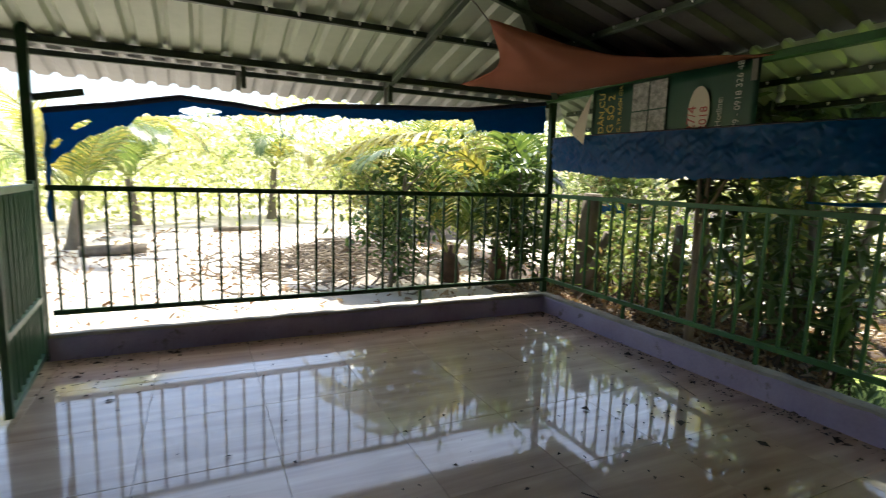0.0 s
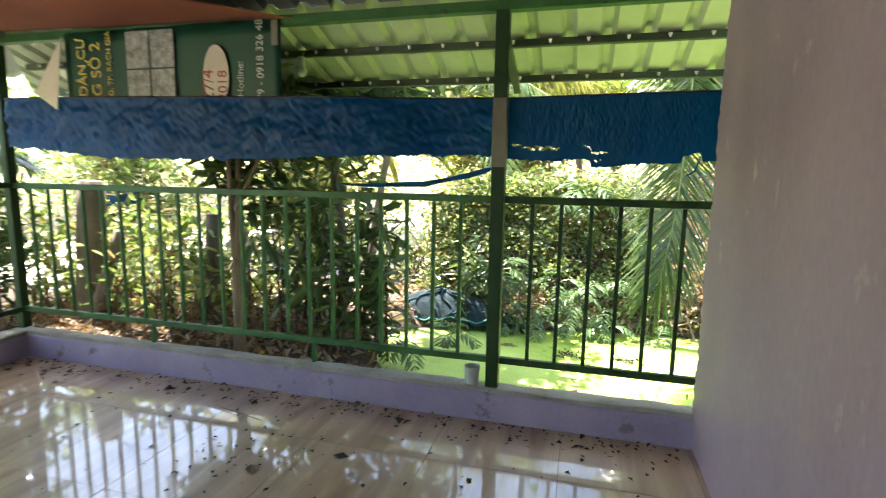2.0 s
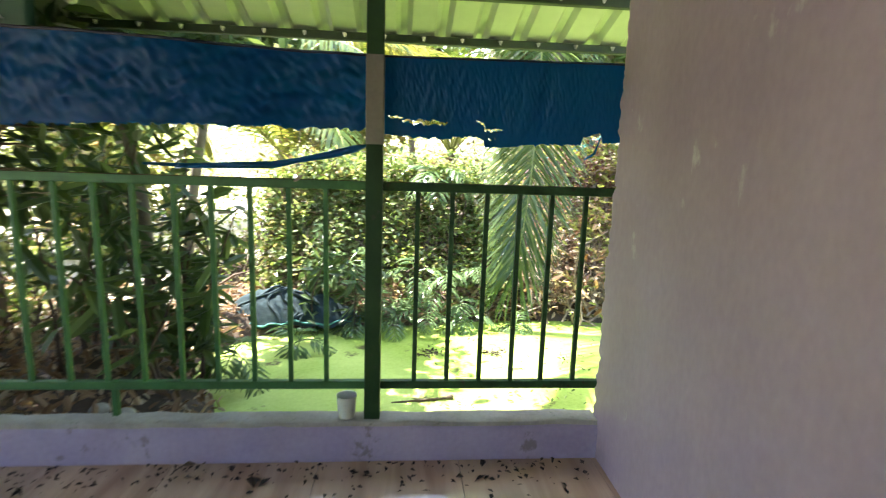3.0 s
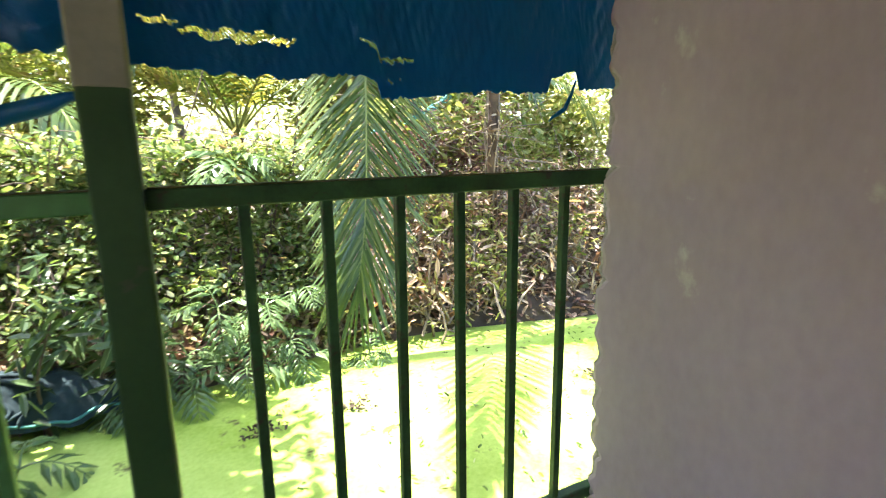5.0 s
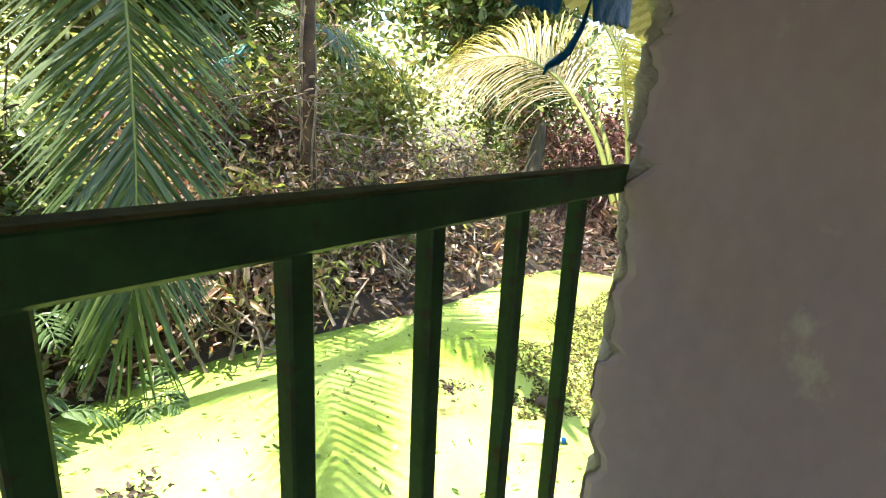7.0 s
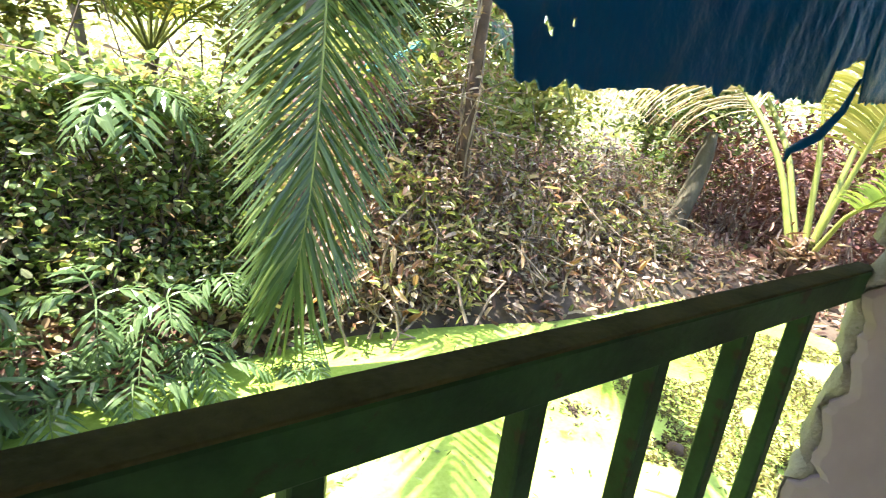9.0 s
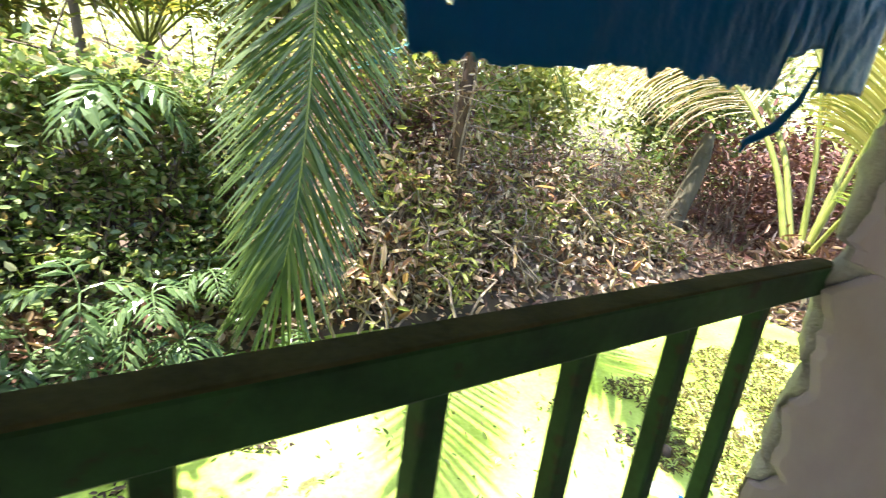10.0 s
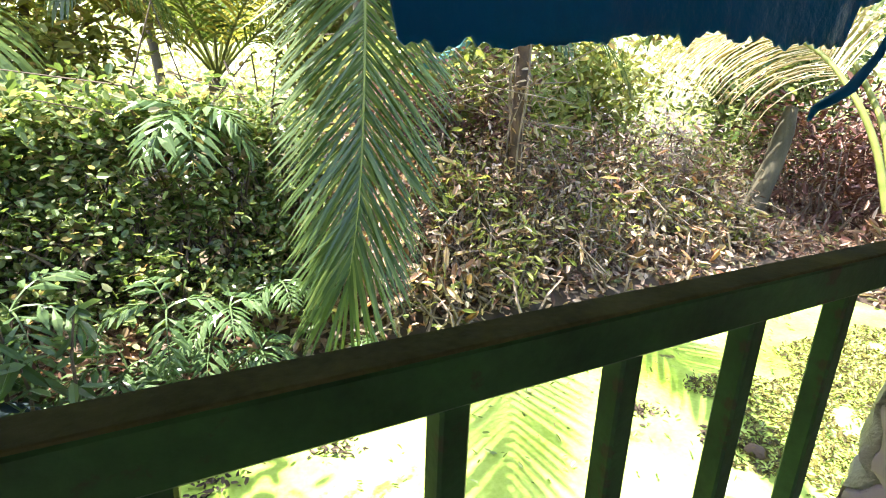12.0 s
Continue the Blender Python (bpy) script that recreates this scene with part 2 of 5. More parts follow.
L_PALEDRY = leaf_mat("bleached_dry_leaves", [(0.5, 0.4, 0.33), (0.62, 0.52, 0.45), (0.36, 0.22, 0.16)], 0.5, 0.3)
L_SCUM = leaf_mat("olive_pond_scum", [(0.05, 0.042, 0.018), (0.11, 0.095, 0.03), (0.2, 0.19, 0.05)], 0.5, 0.1)
L_FLOORLEAF = leaf_mat("dark_fallen_leaves", [(0.02, 0.014, 0.01), (0.05, 0.035, 0.025), (0.12, 0.09, 0.06)], 0.8, 0.0)
M_STONE = mat("grey_stone", (0.2, 0.19, 0.17), (0.4, 0.38, 0.35), 10, 0.9, 0, 0.6)
M_BLUENET = mat("dark_blue_net", (0.008, 0.02, 0.026), (0.022, 0.045, 0.054), 25, 0.95, 0, 0.6)
M_TEALNET = mat("teal_netting", (0.05, 0.22, 0.2), (0.1, 0.3, 0.28), 25, 0.7)
M_PLASTIC = mat("cloudy_plastic", (0.5, 0.52, 0.5), (0.7, 0.72, 0.7), 9, 0.3)

# ---- mesh helpers ----
RNG = np.random.default_rng(7)


class Builder:
    """Collects vertices and faces for one mesh."""

    def __init__(self):
        self.v, self.f, self.n = [], [], 0

    def add(self, verts, faces):
        verts = np.asarray(verts, float).reshape(-1, 3)
        self.v.append(verts)
        self.f.extend([tuple(i + self.n for i in q) for q in faces])
        self.n += len(verts)
        return self

    def arrays(self, verts, faces):
        """Many alike pieces at once: verts (k, m, 3), faces of one piece."""
        k, m = verts.shape[:2]
        base = (np.arange(k) * m)[:, None] + self.n
        for q in faces:
            self.f.extend(map(tuple, (base + np.asarray(q)[None]).tolist()))
        self.v.append(verts.reshape(-1, 3))
        self.n += k * m
        return self

    def box(self, lo, hi):
        x0, y0, z0 = lo
        x1, y1, z1 = hi
        return self.add([(x0, y0, z0), (x1, y0, z0), (x1, y1, z0), (x0, y1, z0), (x0, y0, z1), (x1, y0, z1), (x1, y1, z1), (x0, y1, z1)],
                        [(0, 3, 2, 1), (4, 5, 6, 7), (0, 1, 5, 4), (1, 2, 6, 5), (2, 3, 7, 6), (3, 0, 4, 7)])

    def tube(self, pts, radii, sides=6):
        pts = np.asarray(pts, float)
        radii = np.broadcast_to(np.asarray(radii, float), (len(pts),))
        way = np.gradient(pts, axis=0)
        way /= np.linalg.norm(way, axis=1)[:, None] + 1e-9
        ref = np.array([0.31, 0.95, 0.05]) if abs(way[0][2]) > 0.7 else np.array([0, 0, 1.0])
        a = np.cross(way, ref)
        a /= np.linalg.norm(a, axis=1)[:, None] + 1e-9
        b = np.cross(way, a)
        ang = np.arange(sides) * 2 * np.pi / sides
        ring = pts[:, None] + radii[:, None, None] * (np.cos(ang)[None, :, None] * a[:, None] + np.sin(ang)[None, :, None] * b[:, None])
        k = len(pts)
        faces = [(i * sides + j, i * sides + (j + 1) % sides, (i + 1) * sides + (j + 1) % sides, (i + 1) * sides + j) for i in range(k - 1) for j in range(sides)]
        faces += [tuple(range(sides))[::-1], tuple((k - 1) * sides + j for j in range(sides))]
        return self.add(ring.reshape(-1, 3), faces)

    def grid(self, p, drop=None):
        """p: (rows, cols, 3) points; drop: mask of cells left open."""
        r, c = p.shape[:2]
        faces = [(i * c + j, i * c + j + 1, (i + 1) * c + j + 1, (i + 1) * c + j) for i in range(r - 1) for j in range(c - 1) if drop is None or not drop[i, j]]
        return self.add(p.reshape(-1, 3), faces)

    def mesh(self, name, material=None, smooth=False):
        me = bpy.data.meshes.new(name)
        me.from_pydata(np.concatenate(self.v).tolist(), [], self.f)
        if smooth:
            me.polygons.foreach_set("use_smooth", [True] * len(me.polygons))
        if material:
            me.materials.append(material)
        me.update()
        return me


def part(name, shape, material, parent, label="", smooth=False):
    """ONE mesh object under a thing or a part; shape is a Builder or a mesh."""
    me = shape.mesh(name, material, smooth) if isinstance(shape, Builder) else shape
    ob = new(name, me)
    ob.parent = parent
    if label:
        ob["label"] = label
    return ob


def thing(name, label, category, group="", kind="", at=(0, 0, 0)):
    ob = new(name)
    ob.location = at
    ob.empty_display_size = 0.1
    return tagged(ob, label, category, group, kind)


def solid(name, shape, material, label, category, group="", kind="", smooth=False):
    return tagged(new(name, shape.mesh(name, material, smooth)), label, category, group, kind)


def bevelled(name, lo, hi, material, width=0.004, segments=1):
    """A box mesh with worn, slightly rounded edges."""
    bm = bmesh.new()
    bmesh.ops.create_cube(bm, size=1)
    lo, hi = Vector(lo), Vector(hi)
    for v in bm.verts:
        v.co = Vector((lo[i] + (v.co[i] + 0.5) * (hi[i] - lo[i]) for i in range(3)))
    bmesh.ops.bevel(bm, geom=bm.edges[:], offset=width, segments=segments, affect="EDGES")
    me = bpy.data.meshes.new(name)
    bm.to_mesh(me)
    bm.free()
    me.materials.append(material)
    return me


def unit(a):
    return a / (np.linalg.norm(a, axis=-1, keepdims=True) + 1e-9)


def leaves(b, centres, size, width=0.5, lift=0.25, fold=0.12, ways=None, spread=1.0, simple=False):
    """Adds one folded, pointed oval leaf at every centre."""
    k = len(centres)
    size = np.broadcast_to(size, (k,)) * RNG.uniform(0.65, 1.3, k)
    d = RNG.normal(size=(k, 3)) * spread
    d[:, 2] = d[:, 2] * 0.6 - lift
    if ways is not None:
        d += ways
    d = unit(d)
    up = unit(RNG.normal(size=(k, 3)) * 0.55 + np.array([0, 0, 1.0]))
    s = unit(np.cross(d, up))
    nrm = np.cross(s, d)
    L = size[:, None]
    p0, mid = centres, centres + d * L * 0.45 - nrm * L * fold * 0.4
    w = L * width * 0.5
    tip = p0 + d * L - nrm * L * fold * 0.6
    if simple:
        return b.arrays(np.stack([p0, mid + s * w + nrm * L * fold, mid - s * w + nrm * L * fold, tip, mid], 1), [(0, 4, 1), (0, 2, 4), (1, 4, 3), (4, 2, 3)])
    lo, hi = p0 + d * L * 0.2 + nrm * L * fold * 0.6, p0 + d * L * 0.68 + nrm * L * fold * 0.4
    verts = np.stack([p0, lo + s * w * 0.82, hi + s * w * 0.86, tip, hi - s * w * 0.86, lo - s * w * 0.82, mid], 1)
    return b.arrays(verts, [(0, 6, 1), (1, 6, 2), (2, 6, 3), (3, 6, 4), (4, 6, 5), (5, 6, 0)])


def clumped(k, lo, hi, clumps=40, tight=0.16):
    """Points in a box, gathered round random centres, so that gaps stay open."""
    c = RNG.uniform(lo, hi, (clumps, 3))
    return c[RNG.integers(0, clumps, k)] + RNG.normal(size=(k, 3)) * tight


def frond(length, start, rise, droop, leaf_len, count=70, hang=0.5, width=0.028, side=1.0, forward=0.75, bare=0.16):
    """A pinnate palm leaf from start: a bent rachis, with leaflets on both sides. rise: first direction. Returns rachis and blade builders."""
    steps = 26
    p, d, pts = np.array(start, float), unit(np.array(rise, float)), []
    for i in range(steps):
        pts.append(p.copy())
        p = p + d * length / steps
        d = unit(d + np.array([0, 0, -droop / steps * (0.4 + 1.6 * i / steps)]))
    pts = np.array(pts)
    return frond_along(pts, leaf_len, count, hang, width, side, forward, bare)


def frond_along(pts, leaf_len, count=70, hang=0.5, width=0.028, side=1.0, forward=0.75, bare=0.16, flat=None, stalk=0.022, blunt=False):
    r, bl = Builder(), Builder()
    steps = len(pts)
    r.tube(pts, np.linspace(stalk, 0.004, steps) * (leaf_len / 0.7) ** 0.5, 5)
    way = unit(np.gradient(pts, axis=0))
    s = np.linspace(bare, 0.995, count)
    at = np.stack([np.interp(s * (steps - 1), np.arange(steps), pts[:, i]) for i in range(3)], 1)
    wy = unit(np.stack([np.interp(s * (steps - 1), np.arange(steps), way[:, i]) for i in range(3)], 1))
    ref = np.array([0, 0, 1.0]) if flat is None else np.array(flat, float)
    across = unit(np.cross(wy, ref[None]) + 1e-4)
    nrm = np.cross(across, wy)
    ll = leaf_len * (0.42 + 0.58 * np.sin(np.pi * np.clip((s - bare) / (1 - bare) * 0.8 + 0.18, 0, 1)) ** 0.8)
    if blunt:
        ll = leaf_len * (0.62 + 0.38 * np.cos(np.pi * 0.5 * s) ** 0.8)
    for sign in (1, -1):
        k = len(s)
        ln = ll * RNG.uniform(0.88, 1.08, k)
        d0 = unit(across * sign * side * (1 - RNG.uniform(0, 1, (k, 1)) * s[:, None] ** 9 if blunt else 1.0) + wy * (forward + (-0.1 if blunt else 0.45) * s[:, None] + (0.1 if blunt else 1.2) * s[:, None] ** 5 + (0.5 * s[:, None] ** 4 if blunt else 4.0 * s[:, None] ** 14) + (RNG.uniform(0, 1.1, (k, 1)) * s[:, None] ** 16 if blunt else 0)) + nrm * 0.25 + RNG.normal(size=(k, 3)) * (0.1 if blunt else 0.05))
        q, d, rows = at.copy(), d0, []
        seg = 4
        for j in range(seg + 1):
            u = j / seg
            w = width * (0.55 + 1.1 * u) * (1 - u) ** 0.65 + 0.0015
            wide = unit(np.cross(d, nrm if flat is None else nrm * 0.75 + np.array([0.05, 0.0, 0.7]))) * w * 0.5
            rows.append(np.stack([q - wide, q + wide], 1))
            d = unit(d + np.array([0, 0, -hang * (0.25 + u)])[None] * RNG.uniform(0.6, 1.3, (k, 1)) * 0.5)
            q = q + d * (ln / seg)[:, None]
        verts = np.concatenate(rows, 1)
        bl.arrays(verts, [(2 * j, 2 * j + 1, 2 * j + 3, 2 * j + 2) for j in range(seg)])
    return r, bl


def add_frond(parent, made, blade_mat, label=""):
    r, bl = made
    f = part("frond", bl, blade_mat, parent, label)
    part("rachis", r, M_RACHIS, f, smooth=True)
    return f


def pinnate(b, start, way, length, pairs, leaf_len, width, droop=0.5):
    """A fern-like leaf: leaflets in pairs along a bent midrib."""
    p, d = np.array(start, float), unit(np.array(way, float))
    step = length / pairs
    pts = [p.copy()]
    for i in range(pairs):
        d = unit(d + np.array([0, 0, -droop / pairs]))
        p = p + d * step
        pts.append(p.copy())
        u = (i + 1) / pairs
        if u < 0.15:
            continue
        a = unit(np.cross(d, [0, 0, 1.0]) + 1e-4)
        size = leaf_len * math.sin(math.pi * min(1, 0.25 + 0.72 * u)) ** 0.7
        for sign in (1, -1):
            w = unit(a * sign + d * 0.75 + RNG.normal(size=3) * 0.08 - np.array([0, 0, 0.25]))
            n = unit(np.cross(w, d) * sign)
            s = unit(np.cross(w, n))
            m = p + w * size * 0.45
            b.add([p, m + s * size * width / 2, m - s * size * width / 2, p + w * size - np.array([0, 0, size * 0.2]), m + n * size * 0.05],
                  [(0, 4, 1), (0, 2, 4), (1, 4, 3), (4, 2, 3)])
    b.tube(pts, np.linspace(0.006, 0.002, len(pts)), 3)


def limb(start, way, length, r0, r1, bends=6, wander=0.12):
    p, d, pts = np.array(start, float), unit(np.array(way, float)), []
    for i in range(bends + 1):
        pts.append(p.copy())
        p = p + d * length / bends
        d = unit(d + RNG.normal(size=3) * wander)
    return np.array(pts), np.linspace(r0, r1, bends + 1)


# ---- ground, yard and pond ----


def shore(x):
    """y of the pond's far edge at x."""
    return 2.45 + 0.12 * math.sin(1.7 * x) - 0.11 * max(0.0, x - 5.5) ** 1.3


def step(v):
    return 1 / (1 + math.exp(-max(-40.0, min(40.0, v))))


def ground_z(x, y):
    z = -0.02 + 0.03 * math.sin(1.3 * x + 0.4) * math.sin(1.1 * y + 1.0)
    near = step((x - 2.25 - 0.25 * math.sin(3 * y)) / 0.12)
    far_x = step((8.3 - x) / 0.2)
    far_y = step((shore(x) - y) / 0.08)
    inner = step((y - 0.02) / 0.05)
    bank = 0.14 * math.exp(-((y - 3.4) / 0.8) ** 2) if x > 2 else 0.0
    hole = near * far_x * far_y * inner
    if -6.5 < y < 0.1 and -0.1 < x < 6.2:
        z = -0.12
    return z * (1 - hole) - 0.55 * hole + bank * (1 - hole)


def ground():
    def axis(lo, hi, step):
        far = [-900, -300, -120, -60, -35, -22, -15]
        return np.array([v for v in far if v < lo] + list(np.arange(lo, hi + step / 2, step)) + [-v for v in far[::-1] if -v > hi])
    xs, ys = axis(-12, 13, 0.16), axis(-9, 9, 0.16)
    p = np.zeros((len(ys), len(xs), 3))
    for i, y in enumerate(ys):
        for j, x in enumerate(xs):
            p[i, j] = (x, y, ground_z(x, y) + (noise.noise((x * 2.1, y * 2.1, 0)) * 0.025 if abs(x) < 13 and abs(y) < 9 else 0))
    b = Builder().grid(p)
    g = solid("ground", b, M_SOIL, "brown garden soil with dry leaf litter", "ground", kind="structure", smooth=True)
    g.data.materials.append(M_SAND)
    for f in g.data.polygons:
        c = f.center
        if (c.y > 1.7 and -6 < c.x < 1.3 + 0.4 * math.sin(3 * c.y)) or c.x < -0.4 + 0.12 * math.sin(c.y * 2) and c.y < 0.4 + 0.3 * math.sin(c.x * 1.3) + 0.12 * (-c.x - 1):
            f.material_index = 1
    w = Builder()
    n = 60
    gx, gy = np.linspace(1.7, 9.2, n), np.linspace(0.1, 2.9, 24)
    pts = np.array([[(x, y, -0.2 + 0.004 * noise.noise((x * 3, y * 3, 2))) for x in gx] for y in gy])
    w.grid(pts)
    solid("pond_water", w, M_POND, "still pond surface covered with bright green duckweed", "water", kind="structure", smooth=True)


ground()

# ---- floor, kerbs and walls ----
FLOOR_X, FLOOR_Y = (0.0, 5.3), (-6.0, 0.0)


def floor_slab():
    f = tagged(new("floor", bevelled("floor", (-0.168, -6.1, -0.3), (5.4, 0.1, -0.012), M_GROUT, 0.002)), "floor of glossy wood-print ceramic tiles, littered with dry leaves", "floor", kind="structure")
    made = {}
    xs = [0.003] + [0.63 + 0.6 * i for i in range(8)] + [5.3]
    ys = [-0.003] + [-0.45 - 0.6 * i for i in range(10)] + [-6.0]
    for i in range(len(xs) - 1):
        for j in range(len(ys) - 1):
            w, d = round(xs[i + 1] - xs[i] - 0.002, 4), round(ys[j] - ys[j + 1] - 0.002, 4)
            if w < 0.02 or d < 0.02:
                continue
            if (w, d) not in made:
                made[w, d] = bevelled("tile", (-w / 2, -d / 2, -0.012), (w / 2, d / 2, 0), M_TILE, 0.0007)
            t = new("tile", made[w, d])
            t.parent = f
            t.location = ((xs[i] + xs[i + 1]) / 2, (ys[j] + ys[j + 1]) / 2, RNG.uniform(-0.0006, 0.0006))
            t.rotation_euler = (RNG.uniform(-0.001, 0.001), RNG.uniform(-0.001, 0.001), 0)


def rough_bar(lo, hi, axis, step=0.06, amp=0.006):
    """A masonry bar along an axis, with an uneven trowelled surface."""
    lo, hi = np.array(lo, float), np.array(hi, float)
    n = max(2, int((hi[axis] - lo[axis]) / step))
    o = [i for i in range(3) if i != axis]
    prof = [(0, 0), (0.34, 0), (0.67, 0), (1, 0), (1, 0.25), (1, 0.5), (1, 0.75), (1, 0.95), (0.93, 1), (0.67, 1), (0.34, 1), (0.07, 1), (0, 0.95), (0, 0.75), (0, 0.5), (0, 0.25)]
    rows = []
    for i in range(n + 1):
        row = []
        for a, c in prof:
            q = lo.copy()
            q[axis] = lo[axis] + (hi[axis] - lo[axis]) * i / n
            q[o[0]] += a * (hi[o[0]] - lo[o[0]])
            q[o[1]] += c * (hi[o[1]] - lo[o[1]])
            k = noise.noise_vector(Vector(q) * 7)
            for z in o:
                q[z] += k[z] * amp * (2.0 if c > 0.9 else 1.0)
            row.append(q)
        row.append(row[0])
        rows.append(row)
    b = Builder().grid(np.array(rows))
    m = len(prof) + 1
    b.f += [tuple(range(m - 1)), tuple(n * m + j for j in range(m - 1))[::-1]]
    return b


def kerb(name, lo, hi, axis, label):
    k = solid(name, rough_bar(lo, (hi[0], hi[1], hi[2] - 0.02), axis), M_KERB, label, "kerb", kind="structure", smooth=True)
    top = rough_bar((lo[0] + 0.004, lo[1] + 0.004, hi[2] - 0.022), (hi[0] - 0.004 if axis else hi[0], hi[1] - 0.004, hi[2]), axis, 0.05, 0.005)
    part("coping", top, M_CEMENT, k, "bare grey cement top edge", True)
    return k


floor_slab()
kerb("kerb_pond", (-0.17, 0.0, -0.3), (4.25, 0.105, 0.18), 0, "low lilac-painted kerb wall with a worn grey cement top")
kerb("kerb_yard", (-0.17, -4.12, -0.3), (0.0, -0.002, 0.18), 1, "low lilac-painted kerb wall along the sunny yard")


def lilac_wall():
    """The plastered partition; at its end the plaster skin has broken away from the core."""
    n, skin, core = 420, [], []
    rough = np.random.default_rng(11)
    knots = -0.15 + np.cumsum(rough.uniform(0.006, 0.05, 150))
    chip = np.where(rough.random(150) < 0.3, rough.uniform(0.022, 0.05, 150), rough.uniform(0.004, 0.026, 150))
    bite = np.where(rough.random(150) < 0.22, rough.uniform(0.008, 0.024, 150), rough.uniform(0.0, 0.006, 150))
    for i in range(n + 1):
        z = -0.1 + 3.0 * i / n
        edge = 0.08 - float(np.interp(z, knots, bite)) + 0.004 * noise.noise((0, 0, z * 5)) + 0.002 * noise.noise((3, 1, z * 61))
        wide = float(np.interp(z + 0.02, knots, chip)) + 0.003 * noise.noise((4, 7, z * 47)) + 0.003 * noise.noise((4, 7, z * 120))
        lip = edge - max(0.004, wide)
        ys = [-2.3, -1.5, -0.8, -0.4, -0.15, -0.08, lip - 0.012, lip]
        face = [(4.25 + 0.004 * noise.noise((0.5, y * 2.5, z * 2.5)) - (0.003 if q == 6 else 0), y, z) for q, y in enumerate(ys)]
        skin.append([(4.37, -2.3, z)] + face + [(4.262, lip + 0.003, z)])
        bump = lambda a, y: 0.006 * noise.noise((a, y * 40, z * 24)) + 0.003 * noise.noise((a, y * 90, z * 70))
        core.append([(4.264, lip - 0.004, z), (4.258 + bump(1, lip), lip + 0.006, z), (4.256 + bump(2, edge), (lip + edge) / 2 + 0.003, z), (4.27 + bump(3, edge), edge, z), (4.3 + bump(4, edge), edge + 0.012, z), (4.37, edge + 0.004 + bump(5, edge), z), (4.37, -2.3, z)])
    w = solid("wall_east", Builder().grid(np.array(skin)), M_LILAC, "lilac-grey plastered wall with pale scuffs and a chipped end", "wall", kind="structure")
    part("broken_edge", Builder().grid(np.array(core)), M_PLASTER, w, "crumbled pale plaster edge", True)


lilac_wall()
for nm, lo, hi in (("wall_porch_return", (4.372, -2.42, -0.1), (5.42, -2.3, 3.0)), ("wall_house_east", (5.3, -6.12, -0.1), (5.42, -2.422, 3.0)), ("wall_house_south", (1.6, -6.12, -0.1), (5.298, -6.0, 3.0))):
    tagged(new(nm, bevelled(nm, lo, hi, M_LILAC, 0.004)), "plain lilac plastered wall of the porch", "wall", kind="structure")

kerb("kerb_south", (0.0, -6.1, -0.3), (1.598, -5.96, 0.18), 0, "low lilac-painted kerb wall at the open rear side")

# ---- railings, posts and gate ----
RAIL = 1.2


def railing(name_label, start, end, bars, feet, material):
    """A welded tube railing from start to end (x, y): two rails, square bars, short feet."""
    a, c = Vector((*start, 0)), Vector((*end, 0))
    run = (c - a).length
    t = thing("railing", name_label, "railing", at=a)
    t.rotation_euler = (0, 0, math.atan2(c.y - a.y, c.x - a.x))
    part("top_rail", bevelled("top_rail", (0, -0.014, RAIL - 0.036), (run, 0.014, RAIL), material, 0.003), material, t)
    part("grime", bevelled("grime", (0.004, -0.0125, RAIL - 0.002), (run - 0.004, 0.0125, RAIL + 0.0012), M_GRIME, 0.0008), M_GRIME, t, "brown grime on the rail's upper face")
    part("bottom_rail", bevelled("bottom_rail", (0, -0.016, 0.3), (run, 0.016, 0.335), material, 0.003), material, t)
    bar = bevelled("bar", (-0.0098, -0.0098, 0.33), (0.0098, 0.0098, RAIL - 0.03), material, 0.002)
    for s in bars:
        o = part("bar", bar, material, t)
        o.location = (s, RNG.uniform(-0.002, 0.002), 0)
        o.rotation_euler = (RNG.uniform(-0.002, 0.002), RNG.uniform(-0.004, 0.004), 0)
    foot = bevelled("foot", (-0.0125, -0.0125, 0.165), (0.0125, 0.0125, 0.31), material, 0.002)
    for s in feet:
        part("foot", foot, material, t).location = (s, 0, 0)
    return t


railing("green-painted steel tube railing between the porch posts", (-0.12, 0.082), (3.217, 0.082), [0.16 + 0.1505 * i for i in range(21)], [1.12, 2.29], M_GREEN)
railing("short green-painted steel railing beside the lilac wall", (3.284, 0.082), (4.3, 0.082), [0.1465, 0.2885, 0.4315, 0.5765, 0.7145, 0.8615], [], M_GREENSHADE)
railing("green steel tube railing facing the yard, in a shade-darkened tone", (-0.09, -4.1), (-0.09, 0.05), [0.05 + 0.1465 * i for i in range(28)], [2.76], M_GREENSHADE)


def post(x, y, z0, z1, label, bare=None, half=0.03):
    p = thing("porch_post", label, "post", "porch posts", at=(x, y, 0))
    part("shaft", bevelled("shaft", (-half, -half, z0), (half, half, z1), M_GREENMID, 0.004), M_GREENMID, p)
    if bare:
        part("bare_sleeve", bevelled("bare_sleeve", (-half - 0.0015, -half - 0.0015, bare[0]), (half + 0.0015, half + 0.0015, bare[1]), M_PRIMER, 0.004), M_PRIMER, p, "unpainted grey sleeve")
    part("base_plate", bevelled("base_plate", (-0.045, -0.045, z0 - 0.004), (0.045, 0.045, z0 + 0.006), M_STEEL, 0.002), M_STEEL, p)


post(3.25, 0.064, 0.17, 2.12, "green square steel post with a bare grey section", (1.345, 1.69), 0.034)
post(-0.13, 0.08, 0.17, 2.14, "green square steel corner post on the kerb")
post(-0.09, -4.16, -0.1, 2.5, "dark green steel post beside the open gate")


